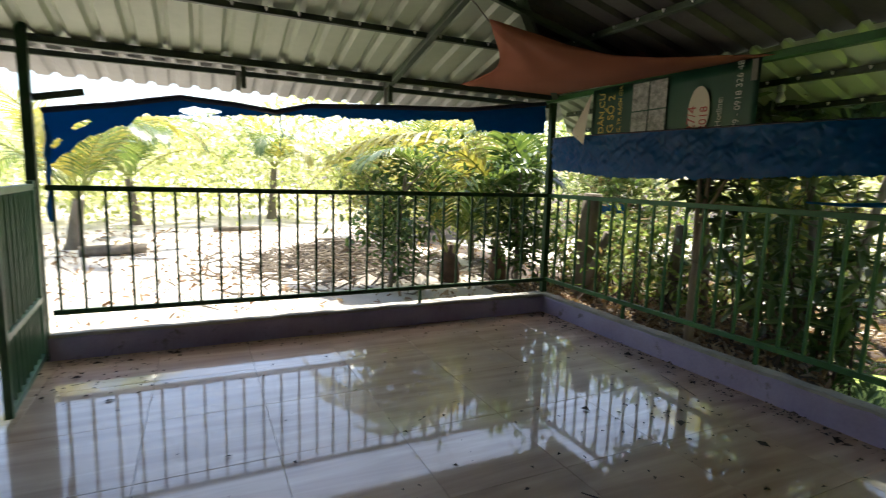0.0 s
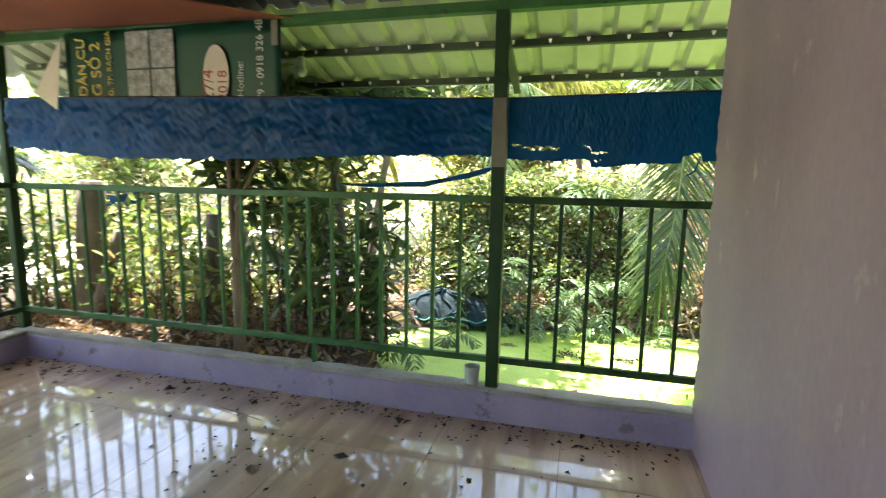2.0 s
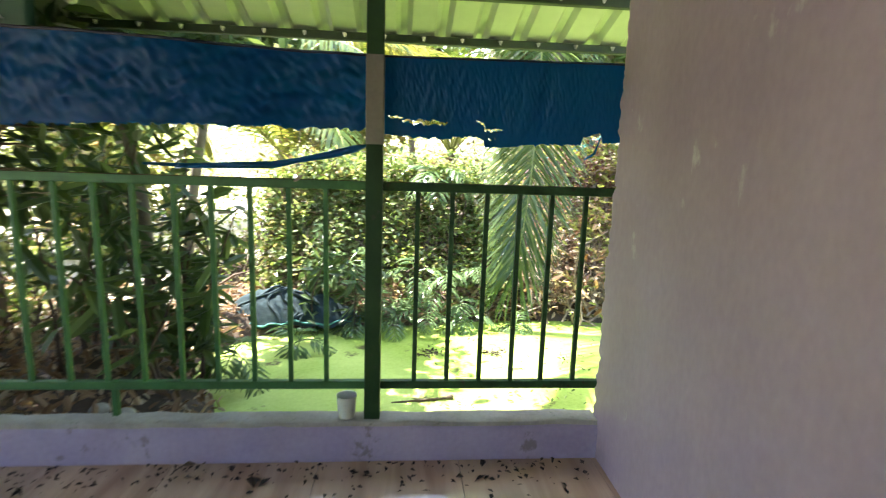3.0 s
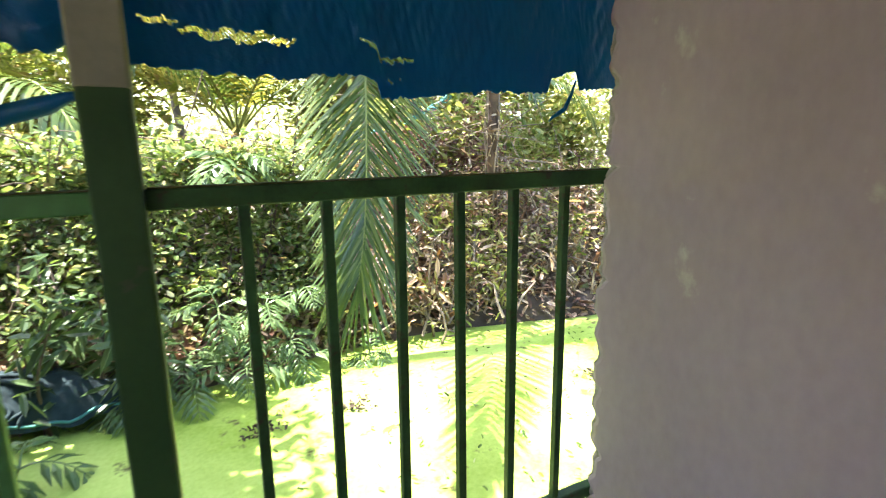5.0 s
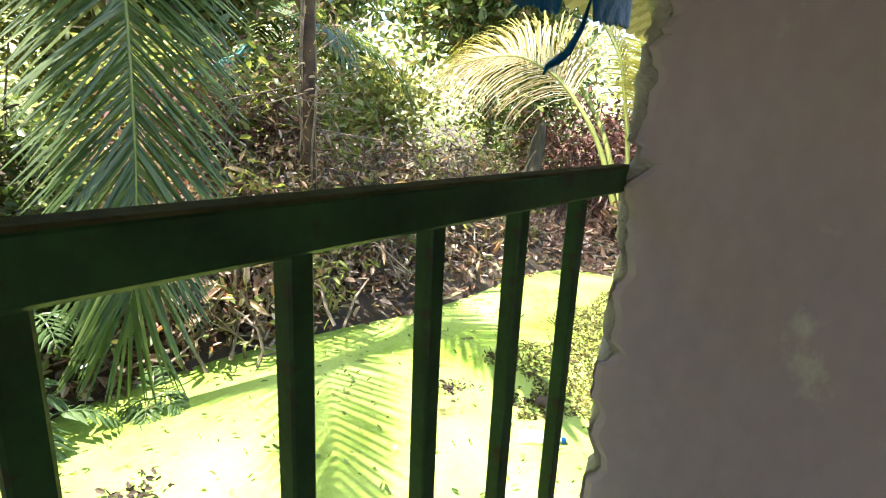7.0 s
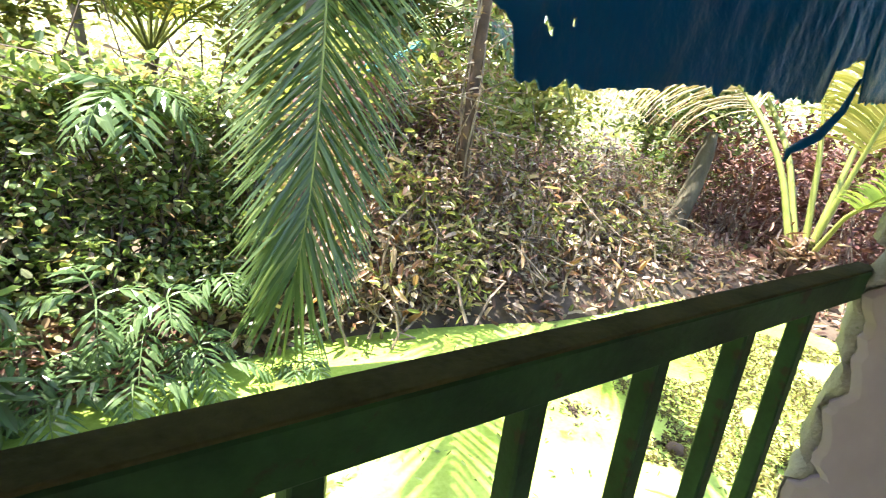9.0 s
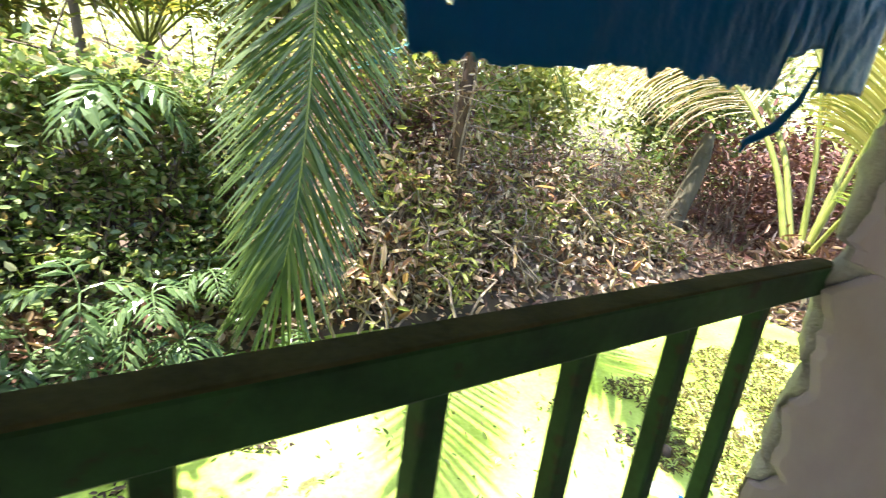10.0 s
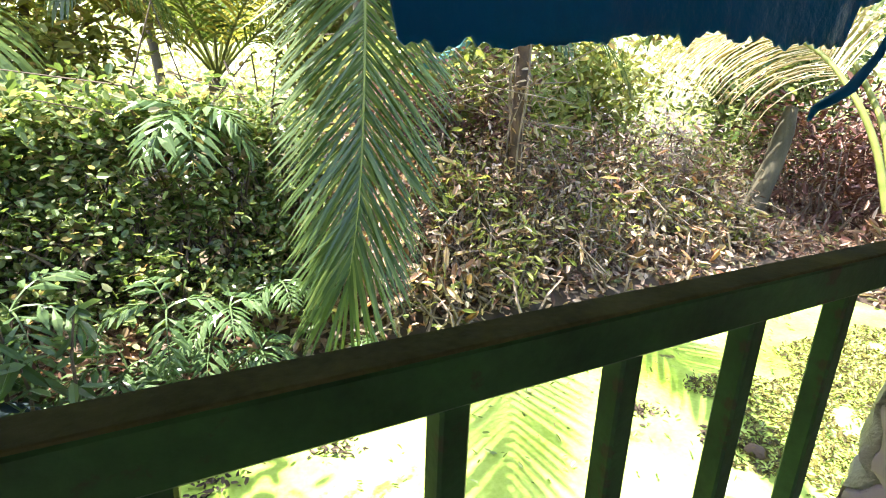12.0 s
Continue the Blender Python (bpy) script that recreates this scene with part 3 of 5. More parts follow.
def gate():
    g = thing("gate", "open pale green steel tube gate standing into the porch", "gate", at=(0.0, -4.15, 0))
    g.rotation_euler = (0, 0, radians(4))
    for nm, lo, hi in (("top_bar", (0.05, -0.02, 1.17), (0.95, 0.02, 1.21)), ("middle_bar", (0.045, -0.02, 0.42), (0.95, 0.02, 0.46)), ("bottom_bar", (0.045, -0.02, 0.03), (0.95, 0.02, 0.07)),
                       ("hinge_stile", (0.0, -0.022, 0.02), (0.045, 0.022, 1.23)), ("latch_stile", (0.95, -0.02, 0.02), (0.99, 0.02, 1.21))):
        part(nm, bevelled(nm, lo, hi, M_GREENLIGHT, 0.003), M_GREENLIGHT, g)
    upper, lower = bevelled("bar", (-0.011, -0.011, 0.46), (0.011, 0.011, 1.17), M_GREENLIGHT, 0.002), bevelled("bar", (-0.011, -0.011, 0.07), (0.011, 0.011, 0.42), M_GREENLIGHT, 0.002)
    for i in range(7):
        for me in (upper, lower):
            part("bar", me, M_GREENLIGHT, g).location = (0.15 + 0.115 * i, 0, 0)
    hinge = Builder().tube([(0, 0, 0), (0, 0, 0.07)], 0.012, 8).mesh("hinge", M_STEEL)
    for z in (0.25, 1.0):
        part("hinge", hinge, M_STEEL, g).location = (-0.012, 0, z)


gate()

# ---- roof ----
PITCH = 0.25


def corrugated(run_lo, run_hi, places, height, rib=0.2, thick=0.03):
    """Trapezoid-ribbed sheet. places(u): span of the run at cross position u; height(run, u): z. Returns rows of (u, run, z)."""
    rows = []
    u = run_lo
    prof = [(0.0, 0), (0.115, 0), (0.14, 1), (0.175, 1)]
    while u < run_hi:
        for o, h in prof:
            x = u + o
            s0, s1 = places(x)
            if s1 - s0 > 0.02:
                rows.append([(x, s, height(s, x) + h * thick) for s in np.linspace(s0, s1, 8)])
        u += rib
    return rows


def sheet(name, rows, swap, material, label):
    p = np.array(rows)
    if swap:
        p = p[..., [1, 0, 2]]
    b = Builder().grid(p)
    ob = solid(name, b, material, label, "roof", kind="structure")
    md = ob.modifiers.new("thickness", "SOLIDIFY")
    md.thickness, md.offset = 0.002, 1
    return ob


pond_z = lambda y, x: 2.215 - PITCH * y
yard_z = lambda x, y: 2.215 + PITCH * x
eave_z = lambda y, x=0: 2.18 - 0.35 * (y - 0.06)
sheet("roof_pond_eave", corrugated(-0.8, 6.0, lambda x: (max(0.05, -x), 0.84), eave_z), False, M_SHEET, "pale green ribbed metal eave over the pond")
sheet("roof_pond_slope", corrugated(0.0, 5.6, lambda x: (max(-x, -2.6), 0.1), lambda y, x: 2.209 - PITCH * y), False, M_DARKSHEET, "dark grey-brown ribbed metal roof sheets")
sheet("roof_yard_slope", corrugated(-5.1, 0.15, lambda y: (-0.2, min(-y + 0.02, 5.2 + y)), yard_z), True, M_SHEET, "pale green ribbed metal roof sheets")
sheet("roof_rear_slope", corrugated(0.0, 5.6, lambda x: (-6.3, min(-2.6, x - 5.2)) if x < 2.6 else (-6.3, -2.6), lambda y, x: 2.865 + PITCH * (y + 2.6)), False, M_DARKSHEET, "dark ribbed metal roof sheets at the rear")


def tile_eave():
    """Grey tile-profile eave: rounded pans with a small step every 11 cm."""
    rows = []
    for y in np.arange(-5.6, 0.7, 0.02):
        row = []
        for i in range(10):
            for e in (0.0, 0.999):
                x = -0.162 - (i + e) * 0.06
                row.append((x, y, 2.19 + PITCH * (x + 0.16) * 1.15 + 0.028 * max(0.0, math.sin(y * 2 * math.pi / 0.16)) ** 0.6 + 0.012 * (1 - e) - 0.004))
        rows.append(row)
    ob = solid("roof_yard_eave", Builder().grid(np.array(rows)), M_GREYSHEET, "grey tile-profile metal eave over the yard", "roof", kind="structure")
    md = ob.modifiers.new("thickness", "SOLIDIFY")
    md.thickness, md.offset = 0.002, 1


tile_eave()


def pond_strip():
    """Tile-profile metal strip along the outer edge of the pond eave beyond the lilac wall."""
    rows = []
    for x in np.arange(5.3, 7.0, 0.02):
        row = []
        for i in range(5):
            for e in (0.0, 0.999):
                y = 0.8 + (i + e) * 0.062
                row.append((x, y, eave_z(0.8) + 0.012 - 0.36 * (y - 0.8) + 0.026 * max(0.0, math.sin(x * 2 * math.pi / 0.16)) ** 0.6 + 0.014 * (1 - e)))
        rows.append(row)
    ob = solid("roof_pond_edge", Builder().grid(np.array(rows)), M_TANSHEET, "brown tile-profile metal strip at the edge of the pond eave", "roof", kind="structure")
    md = ob.modifiers.new("thickness", "SOLIDIFY")
    md.thickness, md.offset = 0.002, 1


pond_strip()


def member(name, a, c, w, h, material, label, category="beam", group="", parent=None):
    """A straight steel tube of section w x h from a to c."""
    a, c = Vector(a), Vector(c)
    run = (c - a).length
    me = bevelled(name, (-w / 2, -h / 2, 0), (w / 2, h / 2, run), material, 0.003)
    ob = new(name, me)
    ob.matrix_world = Matrix.Translation(a) @ (c - a).to_track_quat("Z", "Y").to_matrix().to_4x4()
    return tagged(ob, label, category, group)


member("roof_beam", (-0.2, 0.06, 2.125), (5.4, 0.06, 2.125), 0.06, 0.05, M_GREEN, "green steel beam carried by the porch posts", group="roof beams")
member("roof_beam", (-0.13, -5.6, 2.15), (-0.13, 0.15, 2.15), 0.06, 0.05, M_STEEL, "dark green steel beam over the yard railing", group="roof beams")
member("pipe_stub", (-0.09, -4.125, 1.77), (-0.09, -3.84, 1.83), 0.03, 0.045, M_STEEL, "short dark steel stub on the gate post", "pipe")
member("roof_beam", (-0.33, -5.6, 2.1), (-0.33, 0.25, 2.1), 0.04, 0.04, M_STEEL, "thin dark steel tube under the grey eave", group="roof beams")


def purlin(y, z, x0, x1, name="purlin", along_x=True, screws=True, material=M_STEEL):
    p = thing(name, "dark steel purlin under the roof sheets with a row of screws", "purlin", "roof purlins")
    if along_x:
        part("tube", bevelled("tube", (x0, y - 0.02, z), (x1, y + 0.02, z + 0.04), material, 0.003), material, p)
    else:
        part("tube", bevelled("tube", (y - 0.02, x0, z), (y + 0.02, x1, z + 0.04), material, 0.003), material, p)
    if screws:
        cap = Builder().tube([(0, 0, 0), (0, 0, -0.004), (0, 0, -0.02)], [0.011, 0.011, 0.004], 6).mesh("screw", M_ZINC)
        for u in np.arange(math.ceil(x0 / 0.2) * 0.2 + 0.058, x1 - 0.02, 0.2):
            o = part("screw", cap, M_ZINC, p)
            o.location = (u, y - 0.035, z + 0.03) if along_x else (y + 0.035, u, z + 0.03)


for y in (0.4, 0.76):
    purlin(y, eave_z(y) - 0.052, -0.3 if y < 0.6 else -0.65, 5.5)
for y in (-0.62, -1.3, -1.95):
    purlin(y, pond_z(y, 0) - 0.052, -y + 0.02, 5.3)
for x in (0.62, 1.3, 1.95):
    purlin(x, yard_z(x, 0) - 0.052, -5.2 + x, -x, along_x=False)
member("hip_rafter", (-0.1, 0.1, 2.13), (2.6, -2.6, 2.8), 0.06, 0.05, M_STEEL, "dark steel rafter under the roof hip")
for y in (-2.82, -1.62):
    b = thing("rafter_bracket", "short dark steel stub that ties the eave tube to the beam", "bracket", "eave brackets", at=(-0.2, y, 0))
    part("stub", bevelled("stub", (-0.018, -0.018, 1.97), (0.018, 0.018, 2.13), M_STEEL, 0.003), M_STEEL, b)
    part("strip", bevelled("strip", (-0.012, -0.055, 1.95), (-0.006, -0.022, 2.09), M_GREYSHEET, 0.001), M_GREYSHEET, b, "pale strip of sheet metal")
member("rafter", (-0.7, -1.62, 2.02), (1.9, -1.62, 2.6), 0.05, 0.05, M_STEEL, "dark steel rafter of the yard slope", group="rafters")
member("rafter", (1.2, -0.1, 2.16), (1.2, -2.5, 2.73), 0.04, 0.04, M_STEEL, "dark steel rafter of the pond slope", group="rafters")
member("rafter", (3.235, 0.8, 1.84), (3.235, 0.1, 2.09), 0.04, 0.04, M_STEEL, "short dark steel rafter of the eave", group="rafters")
member("rafter", (3.235, -0.05, 2.16), (3.235, -2.5, 2.74), 0.04, 0.04, M_STEEL, "dark steel rafter of the pond slope", group="rafters")

# ---- tarpaulins, canvas and banner ----


def cloth(name, top, bottom, cols, rows, material, label, ripple=0.02, ragged=0.03, slits=(), hem=None, seed=0.0):
    """A hanging sheet between an upper and a lower line (functions of 0..1), with folds, a ragged hem and torn slits."""
    p, drop = np.zeros((rows + 1, cols + 1, 3)), np.zeros((rows, cols), bool)
    for j in range(cols + 1):
        u = j / cols
        a, c = Vector(top(u)), Vector(bottom(u))
        c.z += ragged * (noise.noise((u * 38, seed, 0)) + 0.7 * noise.noise((u * 130, seed, 5)) + 0.5 * noise.noise((u * 430, seed, 8)))
        for i in range(rows + 1):
            v = i / rows
            q = a.lerp(c, v)
            k = ripple * (0.35 + 0.65 * math.sin(math.pi * min(1, v * 0.9 + 0.1)))
            q += Vector((0.25, 1, 0)) * k * (noise.noise((u * 14 + 0.9 * v, v * 2.2, seed)) + 0.55 * noise.noise((u * 46 + 5 * v, v * 5, seed + 3)) + 0.3 * noise.noise((u * 110 - 7 * v, v * 9, seed + 6)))
            p[i, j] = q
    for u0, u1, v0, v1 in slits:
        for i in range(rows):
            for j in range(cols):
                u, v = (j + 0.5) / cols, (i + 0.5) / rows
                s = (u - u0) / (u1 - u0)
                if 0 < s < 1:
                    m, h = (v0 + v1) / 2 + 0.02 * noise.noise((u * 90, 0, seed)), (v1 - v0) / 2 * math.sin(math.pi * s) ** 0.5
                    drop[i, j] |= abs(v - m) < h
    t = solid(name, Builder().grid(p, drop), material, label, "tarpaulin", smooth=True)
    md = t.modifiers.new("thickness", "SOLIDIFY")
    md.thickness = 0.002
    if hem:
        part("rope_hem", Builder().tube(p[0] + np.array([0, -0.004, -0.004]), hem, 5), M_TARPDARK, t, "dark rolled hem", True)
    return t


ease = lambda a, c, x: (lambda s: s * s * (3 - 2 * s))(min(1, max(0, (x - a) / (c - a))))
pond_y = lambda x: -0.015 + 0.125 * ease(2.2, 3.1, x)
cloth("blue_tarpaulin", lambda u: (0.03 + 3.19 * u, pond_y(3.2 * u), 1.745 - 0.045 * ease(0, 1, u)),
      lambda u: (0.02 + 3.2 * u, pond_y(3.2 * u) + 0.01, 1.43 - 0.06 * ease(0.02, 0.3, u) + 0.035 * ease(0.5, 0.9, u)), 320, 34, M_TARP,
      "crumpled blue tarpaulin strip hanging above the railing", 0.034, 0.018, hem=0.006, seed=1.0)
torn = lambda u: float(np.interp(3.25 + 1.08 * u, (3.25, 3.42, 3.56, 3.57, 3.695, 3.705, 3.73, 3.8, 3.87, 3.96, 4.115, 4.125, 4.2, 4.21, 4.33), (1.395, 1.384, 1.38, 1.392, 1.392, 1.35, 1.352, 1.358, 1.368, 1.374, 1.376, 1.41, 1.43, 1.386, 1.396)))
cloth("blue_tarpaulin", lambda u: (3.25 + 1.08 * u, 0.118, 1.70 + 0.015 * u), lambda u: (3.25 + 1.08 * u, 0.122, torn(u)), 300, 70, M_TARP,
      "torn blue tarpaulin strip with slits beside the lilac wall", 0.007, 0.008, ((0.045, 0.1, 0.755, 0.785), (0.1, 0.275, 0.775, 0.83), (0.375, 0.49, 0.785, 0.81), (0.42, 0.46, 0.9, 0.907)), hem=0.005, seed=7.0)
roll = lambda u: float(np.interp(-4.1 + 4.12 * u, (-4.1, -3.7, -3.26, -2.88, -2.58, -2.32, -1.6, -0.86, 0.02), (1.70, 1.77, 1.86, 1.84, 1.81, 1.88, 1.93, 1.97, 2.1)))
fringe = lambda u: float(np.interp(-4.1 + 4.12 * u, (-4.1, -4.04, -3.9, -3.7, -3.48, -2.96, -2.32, -1.6, -0.8, -0.76, 0.02), (1.33, 1.36, 1.5, 1.6, 1.71, 1.75, 1.80, 1.81, 1.88, 1.78, 1.8)))
cloth("blue_tarpaulin", lambda u: (-0.17, -4.1 + 4.12 * u, roll(u)), lambda u: (-0.17, -4.1 + 4.12 * u, fringe(u)), 320, 20, M_TARP,
      "rolled and torn blue tarpaulin hung over the yard railing", 0.02, 0.03, ((0.2, 0.27, 0.5, 0.98), (0.04, 0.07, 0.45, 0.6), (0.01, 0.025, 0.6, 0.75)), hem=0.022, seed=4.0)
for k, (x, y, z0, z1, w) in enumerate(((-0.14, -4.08, 1.6, 0.95, 0.03), (-0.165, -2.55, 1.86, 1.5, 0.008))):
    pts = [(x + 0.02 * noise.noise((k, v * 5, 0)), y + 0.03 * noise.noise((k, v * 4, 3)), z0 + (z1 - z0) * v) for v in np.linspace(0, 1, 14)]
    scrap = Builder().tube(pts, [w * (0.5 + 0.6 * abs(noise.noise((k, i * 0.6, 9)))) for i in range(14)], 5)
    solid("tarpaulin_scrap", scrap, M_TARP, "thin torn strip of blue tarpaulin hanging down", "tarpaulin", "tarpaulin scraps", smooth=True)
rag = Builder().tube([(4.2, 0.122, 1.41), (4.19, 0.126, 1.375), (4.185, 0.14, 1.345), (4.175, 0.148, 1.335), (4.16, 0.155, 1.325), (4.145, 0.15, 1.315)], [0.002, 0.004, 0.006, 0.006, 0.004, 0.002], 5)
solid("tarpaulin_scrap", rag, M_TARP, "twisted blue rag hanging from the torn tarpaulin", "tarpaulin", "tarpaulin scraps", smooth=True)
strip = Builder().tube([(2.25, 0.28, 1.24), (2.45, 0.28, 1.235), (2.65, 0.26, 1.245), (2.8, 0.24, 1.25), (2.92, 0.22, 1.275), (3.05, 0.2, 1.30), (3.16, 0.17, 1.33), (3.22, 0.1, 1.345)], [0.006, 0.012, 0.016, 0.018, 0.012, 0.017, 0.016, 0.004], 6)
solid("tarpaulin_scrap", strip, M_TARP, "twisted strip of blue tarpaulin tied to the post", "tarpaulin", smooth=True)


def canvas():
    """The brown canvas slung in the roof corner: two edges along the beams, one corner tied up."""
    n = 28
    A, B, D, C = Vector((1.3, -1.51, 2.285)), Vector((-0.06, -1.0, 2.165)), Vector((-0.05, 0.0, 2.16)), Vector((2.12, 0.01, 2.12))
    p = np.zeros((n + 1, n + 1, 3))
    for i in range(n + 1):
        for j in range(n + 1):
            u, v = i / n, j / n
            q = (D.lerp(B, u)).lerp(C.lerp(A, u), v)
            q = q.lerp(Vector((0.35, -0.35, q.z)), 0.5 * (u * 4 * v * (1 - v) * u + v * 4 * u * (1 - u) * v) * 0.6)
            q.z -= 0.1 * (4 * u * (1 - u)) * (4 * v * (1 - v)) * 0.6 + 0.01 * noise.noise((u * 6, v * 6, 1))
            q.z += 0.02 * math.sin(9 * math.atan2(1.001 - u, 1.001 - v)) * u * v
            p[i, j] = q
    t = solid("canvas_sheet", Builder().grid(p), M_BROWN, "faded brown canvas sheet slung under the roof corner", "canvas", smooth=True)
    md = t.modifiers.new("thickness", "SOLIDIFY")
    md.thickness = 0.003
    part("tie_rope", Builder().tube([A, (1.22, -1.56, 2.40), (1.15, -1.6, 2.47)], 0.004, 5), M_PRIMER, t, "grey tie rope")


canvas()


def text_mesh(words, size, material):
    cu = bpy.data.curves.new("lettering", "FONT")
    cu.body, cu.size, cu.extrude = words, size, 0.0012
    ob = bpy.data.objects.new("lettering", cu)
    me = bpy.data.meshes.new_from_object(ob)
    me.materials.clear()
    me.materials.append(material)
    bpy.data.objects.remove(ob)
    return me


def banner():
    """The vinyl advertising banner hung sideways from the beam; its words run upwards."""
    x0, x1, z0, z1, y = 0.52, 2.03, 1.66, 2.13, 0.022
    g = Builder().grid(np.array([[(x0 + (x1 - x0) * i / 30, y + 0.006 * math.sin(i * 0.9), z0 + (z1 - z0) * j / 6) for i in range(31)] for j in range(7)]))
    t = solid("banner", g, M_BANNER, "dark green vinyl advertising banner hung sideways from the beam", "banner", smooth=True)
    md = t.modifiers.new("thickness", "SOLIDIFY")
    md.thickness = 0.003
    face = y - 0.0125

    def word(w, x, z, size, material, nm="lettering"):
        o = part(nm, text_mesh(w, size, material), material, t)
        o.matrix_world = Matrix(((0, -1, 0, x), (0, 0, -1, face), (1, 0, 0, z), (0, 0, 0, 1)))
        return o

    word("DÂN CƯ", 0.685, 1.745, 0.088, M_YELLOWINK)
    word("G SỐ 2", 0.80, 1.745, 0.105, M_YELLOWINK)
    word("G, TP. RẠCH GIÁ", 0.885, 1.745, 0.05, M_YELLOWINK)
    word("27/4", 1.6, 1.70, 0.1, M_REDINK)
    word("2018", 1.69, 1.70, 0.085, M_REDINK)
    word("Hotline:", 1.80, 1.72, 0.06, M_WHITEINK)
    word("79 - 0918 326 486", 1.93, 1.70, 0.062, M_WHITEINK)
    for x, z in ((1.0, 1.9), (1.175, 1.9), (1.0, 1.68), (1.175, 1.68)):
        part("photo_print", bevelled("photo_print", (x, face - 0.002, z), (x + 0.165, face + 0.003, z + 0.21), M_GREYPRINT, 0.001), M_GREYPRINT, t, "grey printed picture panel")
    ov = [(1.62 + 0.085 * math.cos(a), face + 0.004, 1.84 + 0.17 * math.sin(a)) for a in np.linspace(0, 2 * math.pi, 33)[:-1]]
    part("oval_print", Builder().add(ov + [(a, c - 0.003, d) for a, c, d in ov], [tuple(range(32, 64))] + [(i, (i + 1) % 32, 32 + (i + 1) % 32, 32 + i) for i in range(32)]), M_CREAM, t, "cream printed oval")
    part("hem_strip", bevelled("hem_strip", (1.985, face - 0.002, 1.99), (2.025, face + 0.003, 2.12), M_PRIMER, 0.001), M_PRIMER, t)
    fl = Builder().grid(np.array([[(0.535, -0.005, 2.1), (0.535, -0.005, 2.1)], [(0.4, -0.02, 1.9), (0.52, -0.03, 1.87)], [(0.31, -0.025, 1.77), (0.5, -0.04, 1.66)]]))
    f = part("folded_corner", fl, M_CREAM, t, "turned-over pale back of the banner")
    f.modifiers.new("thickness", "SOLIDIFY").thickness = 0.003


banner()


def bulb_holder():
    t = thing("light_bulb", "small unlit bulb in a white holder hanging below the purlin", "light bulb", at=(1.98, 0.33, 1.88))
    part("holder", Builder().tube([(0, 0, 0.12), (0, 0, 0.115), (0, 0, 0.075), (0, 0, 0.07)], [0.01, 0.022, 0.022, 0.018], 12), M_PLASTIC, t, "white holder", True)
    part("bulb", Builder().tube([(0, 0, 0.075), (0, 0, 0.05), (0, 0, 0.03), (0, 0, 0.01), (0, 0, 0)], [0.014, 0.022, 0.03, 0.024, 0.004], 12), M_PLASTIC, t, "", True)
    part("cord", Builder().tube([(0, 0, 0.115), (0.01, 0.03, 0.16), (0, 0.12, 0.175)], 0.003, 5), M_STEEL, t)


bulb_holder()

# ---- small things on kerb and floor ----
cup = Builder()
ring = [(0.034, 0), (0.036, 0.004), (0.043, 0.1), (0.045, 0.102), (0.041, 0.1), (0.033, 0.006), (0.002, 0.005)]
ang = np.linspace(0, 2 * np.pi, 19)
cup.grid(np.array([[(r * math.cos(a), r * math.sin(a), h) for a in ang] for r, h in ring]))
tagged(solid("plastic_cup", cup, M_PLASTIC, "cloudy plastic cup standing on the kerb by the post", "cup", smooth=True)).location = (3.14, 0.055, 0.178)
solid("stick", Builder().tube([(3.32, 0.93, -0.197), (3.5, 0.95, -0.192), (3.66, 0.975, -0.19), (3.71, 0.985, -0.182)], [0.005, 0.007, 0.008, 0.016], 6), M_VINE, "thin dark stick floating on the duckweed", "stick", smooth=True)
solid("dry_stalk", Builder().tube([(2.62, -1.72, 0.006), (2.75, -1.64, 0.012), (2.92, -1.6, 0.008), (3.1, -1.62, 0.006), (3.2, -1.7, 0.005)], [0.003, 0.005, 0.005, 0.004, 0.002], 5), M_VINE, "dark curved dry stalk on the floor tiles", "stalk", smooth=True)
solid("dry_stalk", Builder().tube([(1.75, -0.28, 0.006), (1.95, -0.33, 0.012), (2.1, -0.36, 0.006)], [0.003, 0.004, 0.002], 5), M_TWIG, "pale dry stalk lying by the kerb", "stalk", smooth=True)


def floor_litter():
    k = 760
    c = np.stack([RNG.uniform(0.05, 4.2, k), -np.abs(RNG.normal(0, 1.0, k)) * RNG.choice([0.1, 1.6], k, p=[0.6, 0.4]) - 0.02, np.full(k, 0.004)], 1)
    c2 = np.stack([RNG.normal(0.35, 0.25, 150).clip(0.05), RNG.normal(-3.85, 0.25, 150), np.full(150, 0.004)], 1)
    c3 = np.stack([0.03 + np.abs(RNG.normal(0, 0.12, 150)), RNG.uniform(-4.1, 0, 150), np.full(150, 0.004)], 1)
    c4 = np.stack([RNG.normal(2.25, 0.25, 60), RNG.normal(-0.75, 0.3, 60).clip(-2, -0.05), np.full(60, 0.004)], 1)
    c = np.concatenate([c, c2, c3, c4])
    c = c[(c[:, 1] > -4.6)]
    k = len(c)
    a = RNG.uniform(0, 2 * np.pi, k)
    L = RNG.uniform(0.008, 0.036, k)
    big = RNG.random(k) < 0.06
    L[big] *= 2.2
    d = np.stack([np.cos(a), np.sin(a), 0 * a], 1) * L[:, None]
    s = np.stack([-np.sin(a), np.cos(a), 0 * a], 1) * (L * RNG.uniform(0.12, 0.35, k))[:, None]
    z = np.zeros((k, 3))
    z[:, 2] = L * RNG.uniform(0.05, 0.35, k)
    verts = np.stack([c, c + d * 0.5 + s + z, c + d * 0.5 - s + z * 0.5, c + d, c + d * 0.5], 1)
    b = Builder().arrays(verts, [(0, 4, 1), (0, 2, 4), (1, 4, 3), (4, 2, 3)])
    solid("floor_litter", b, L_FLOORLEAF, "scattered small dark dry leaves and crumbs on the tiles", "litter", kind="stuff")


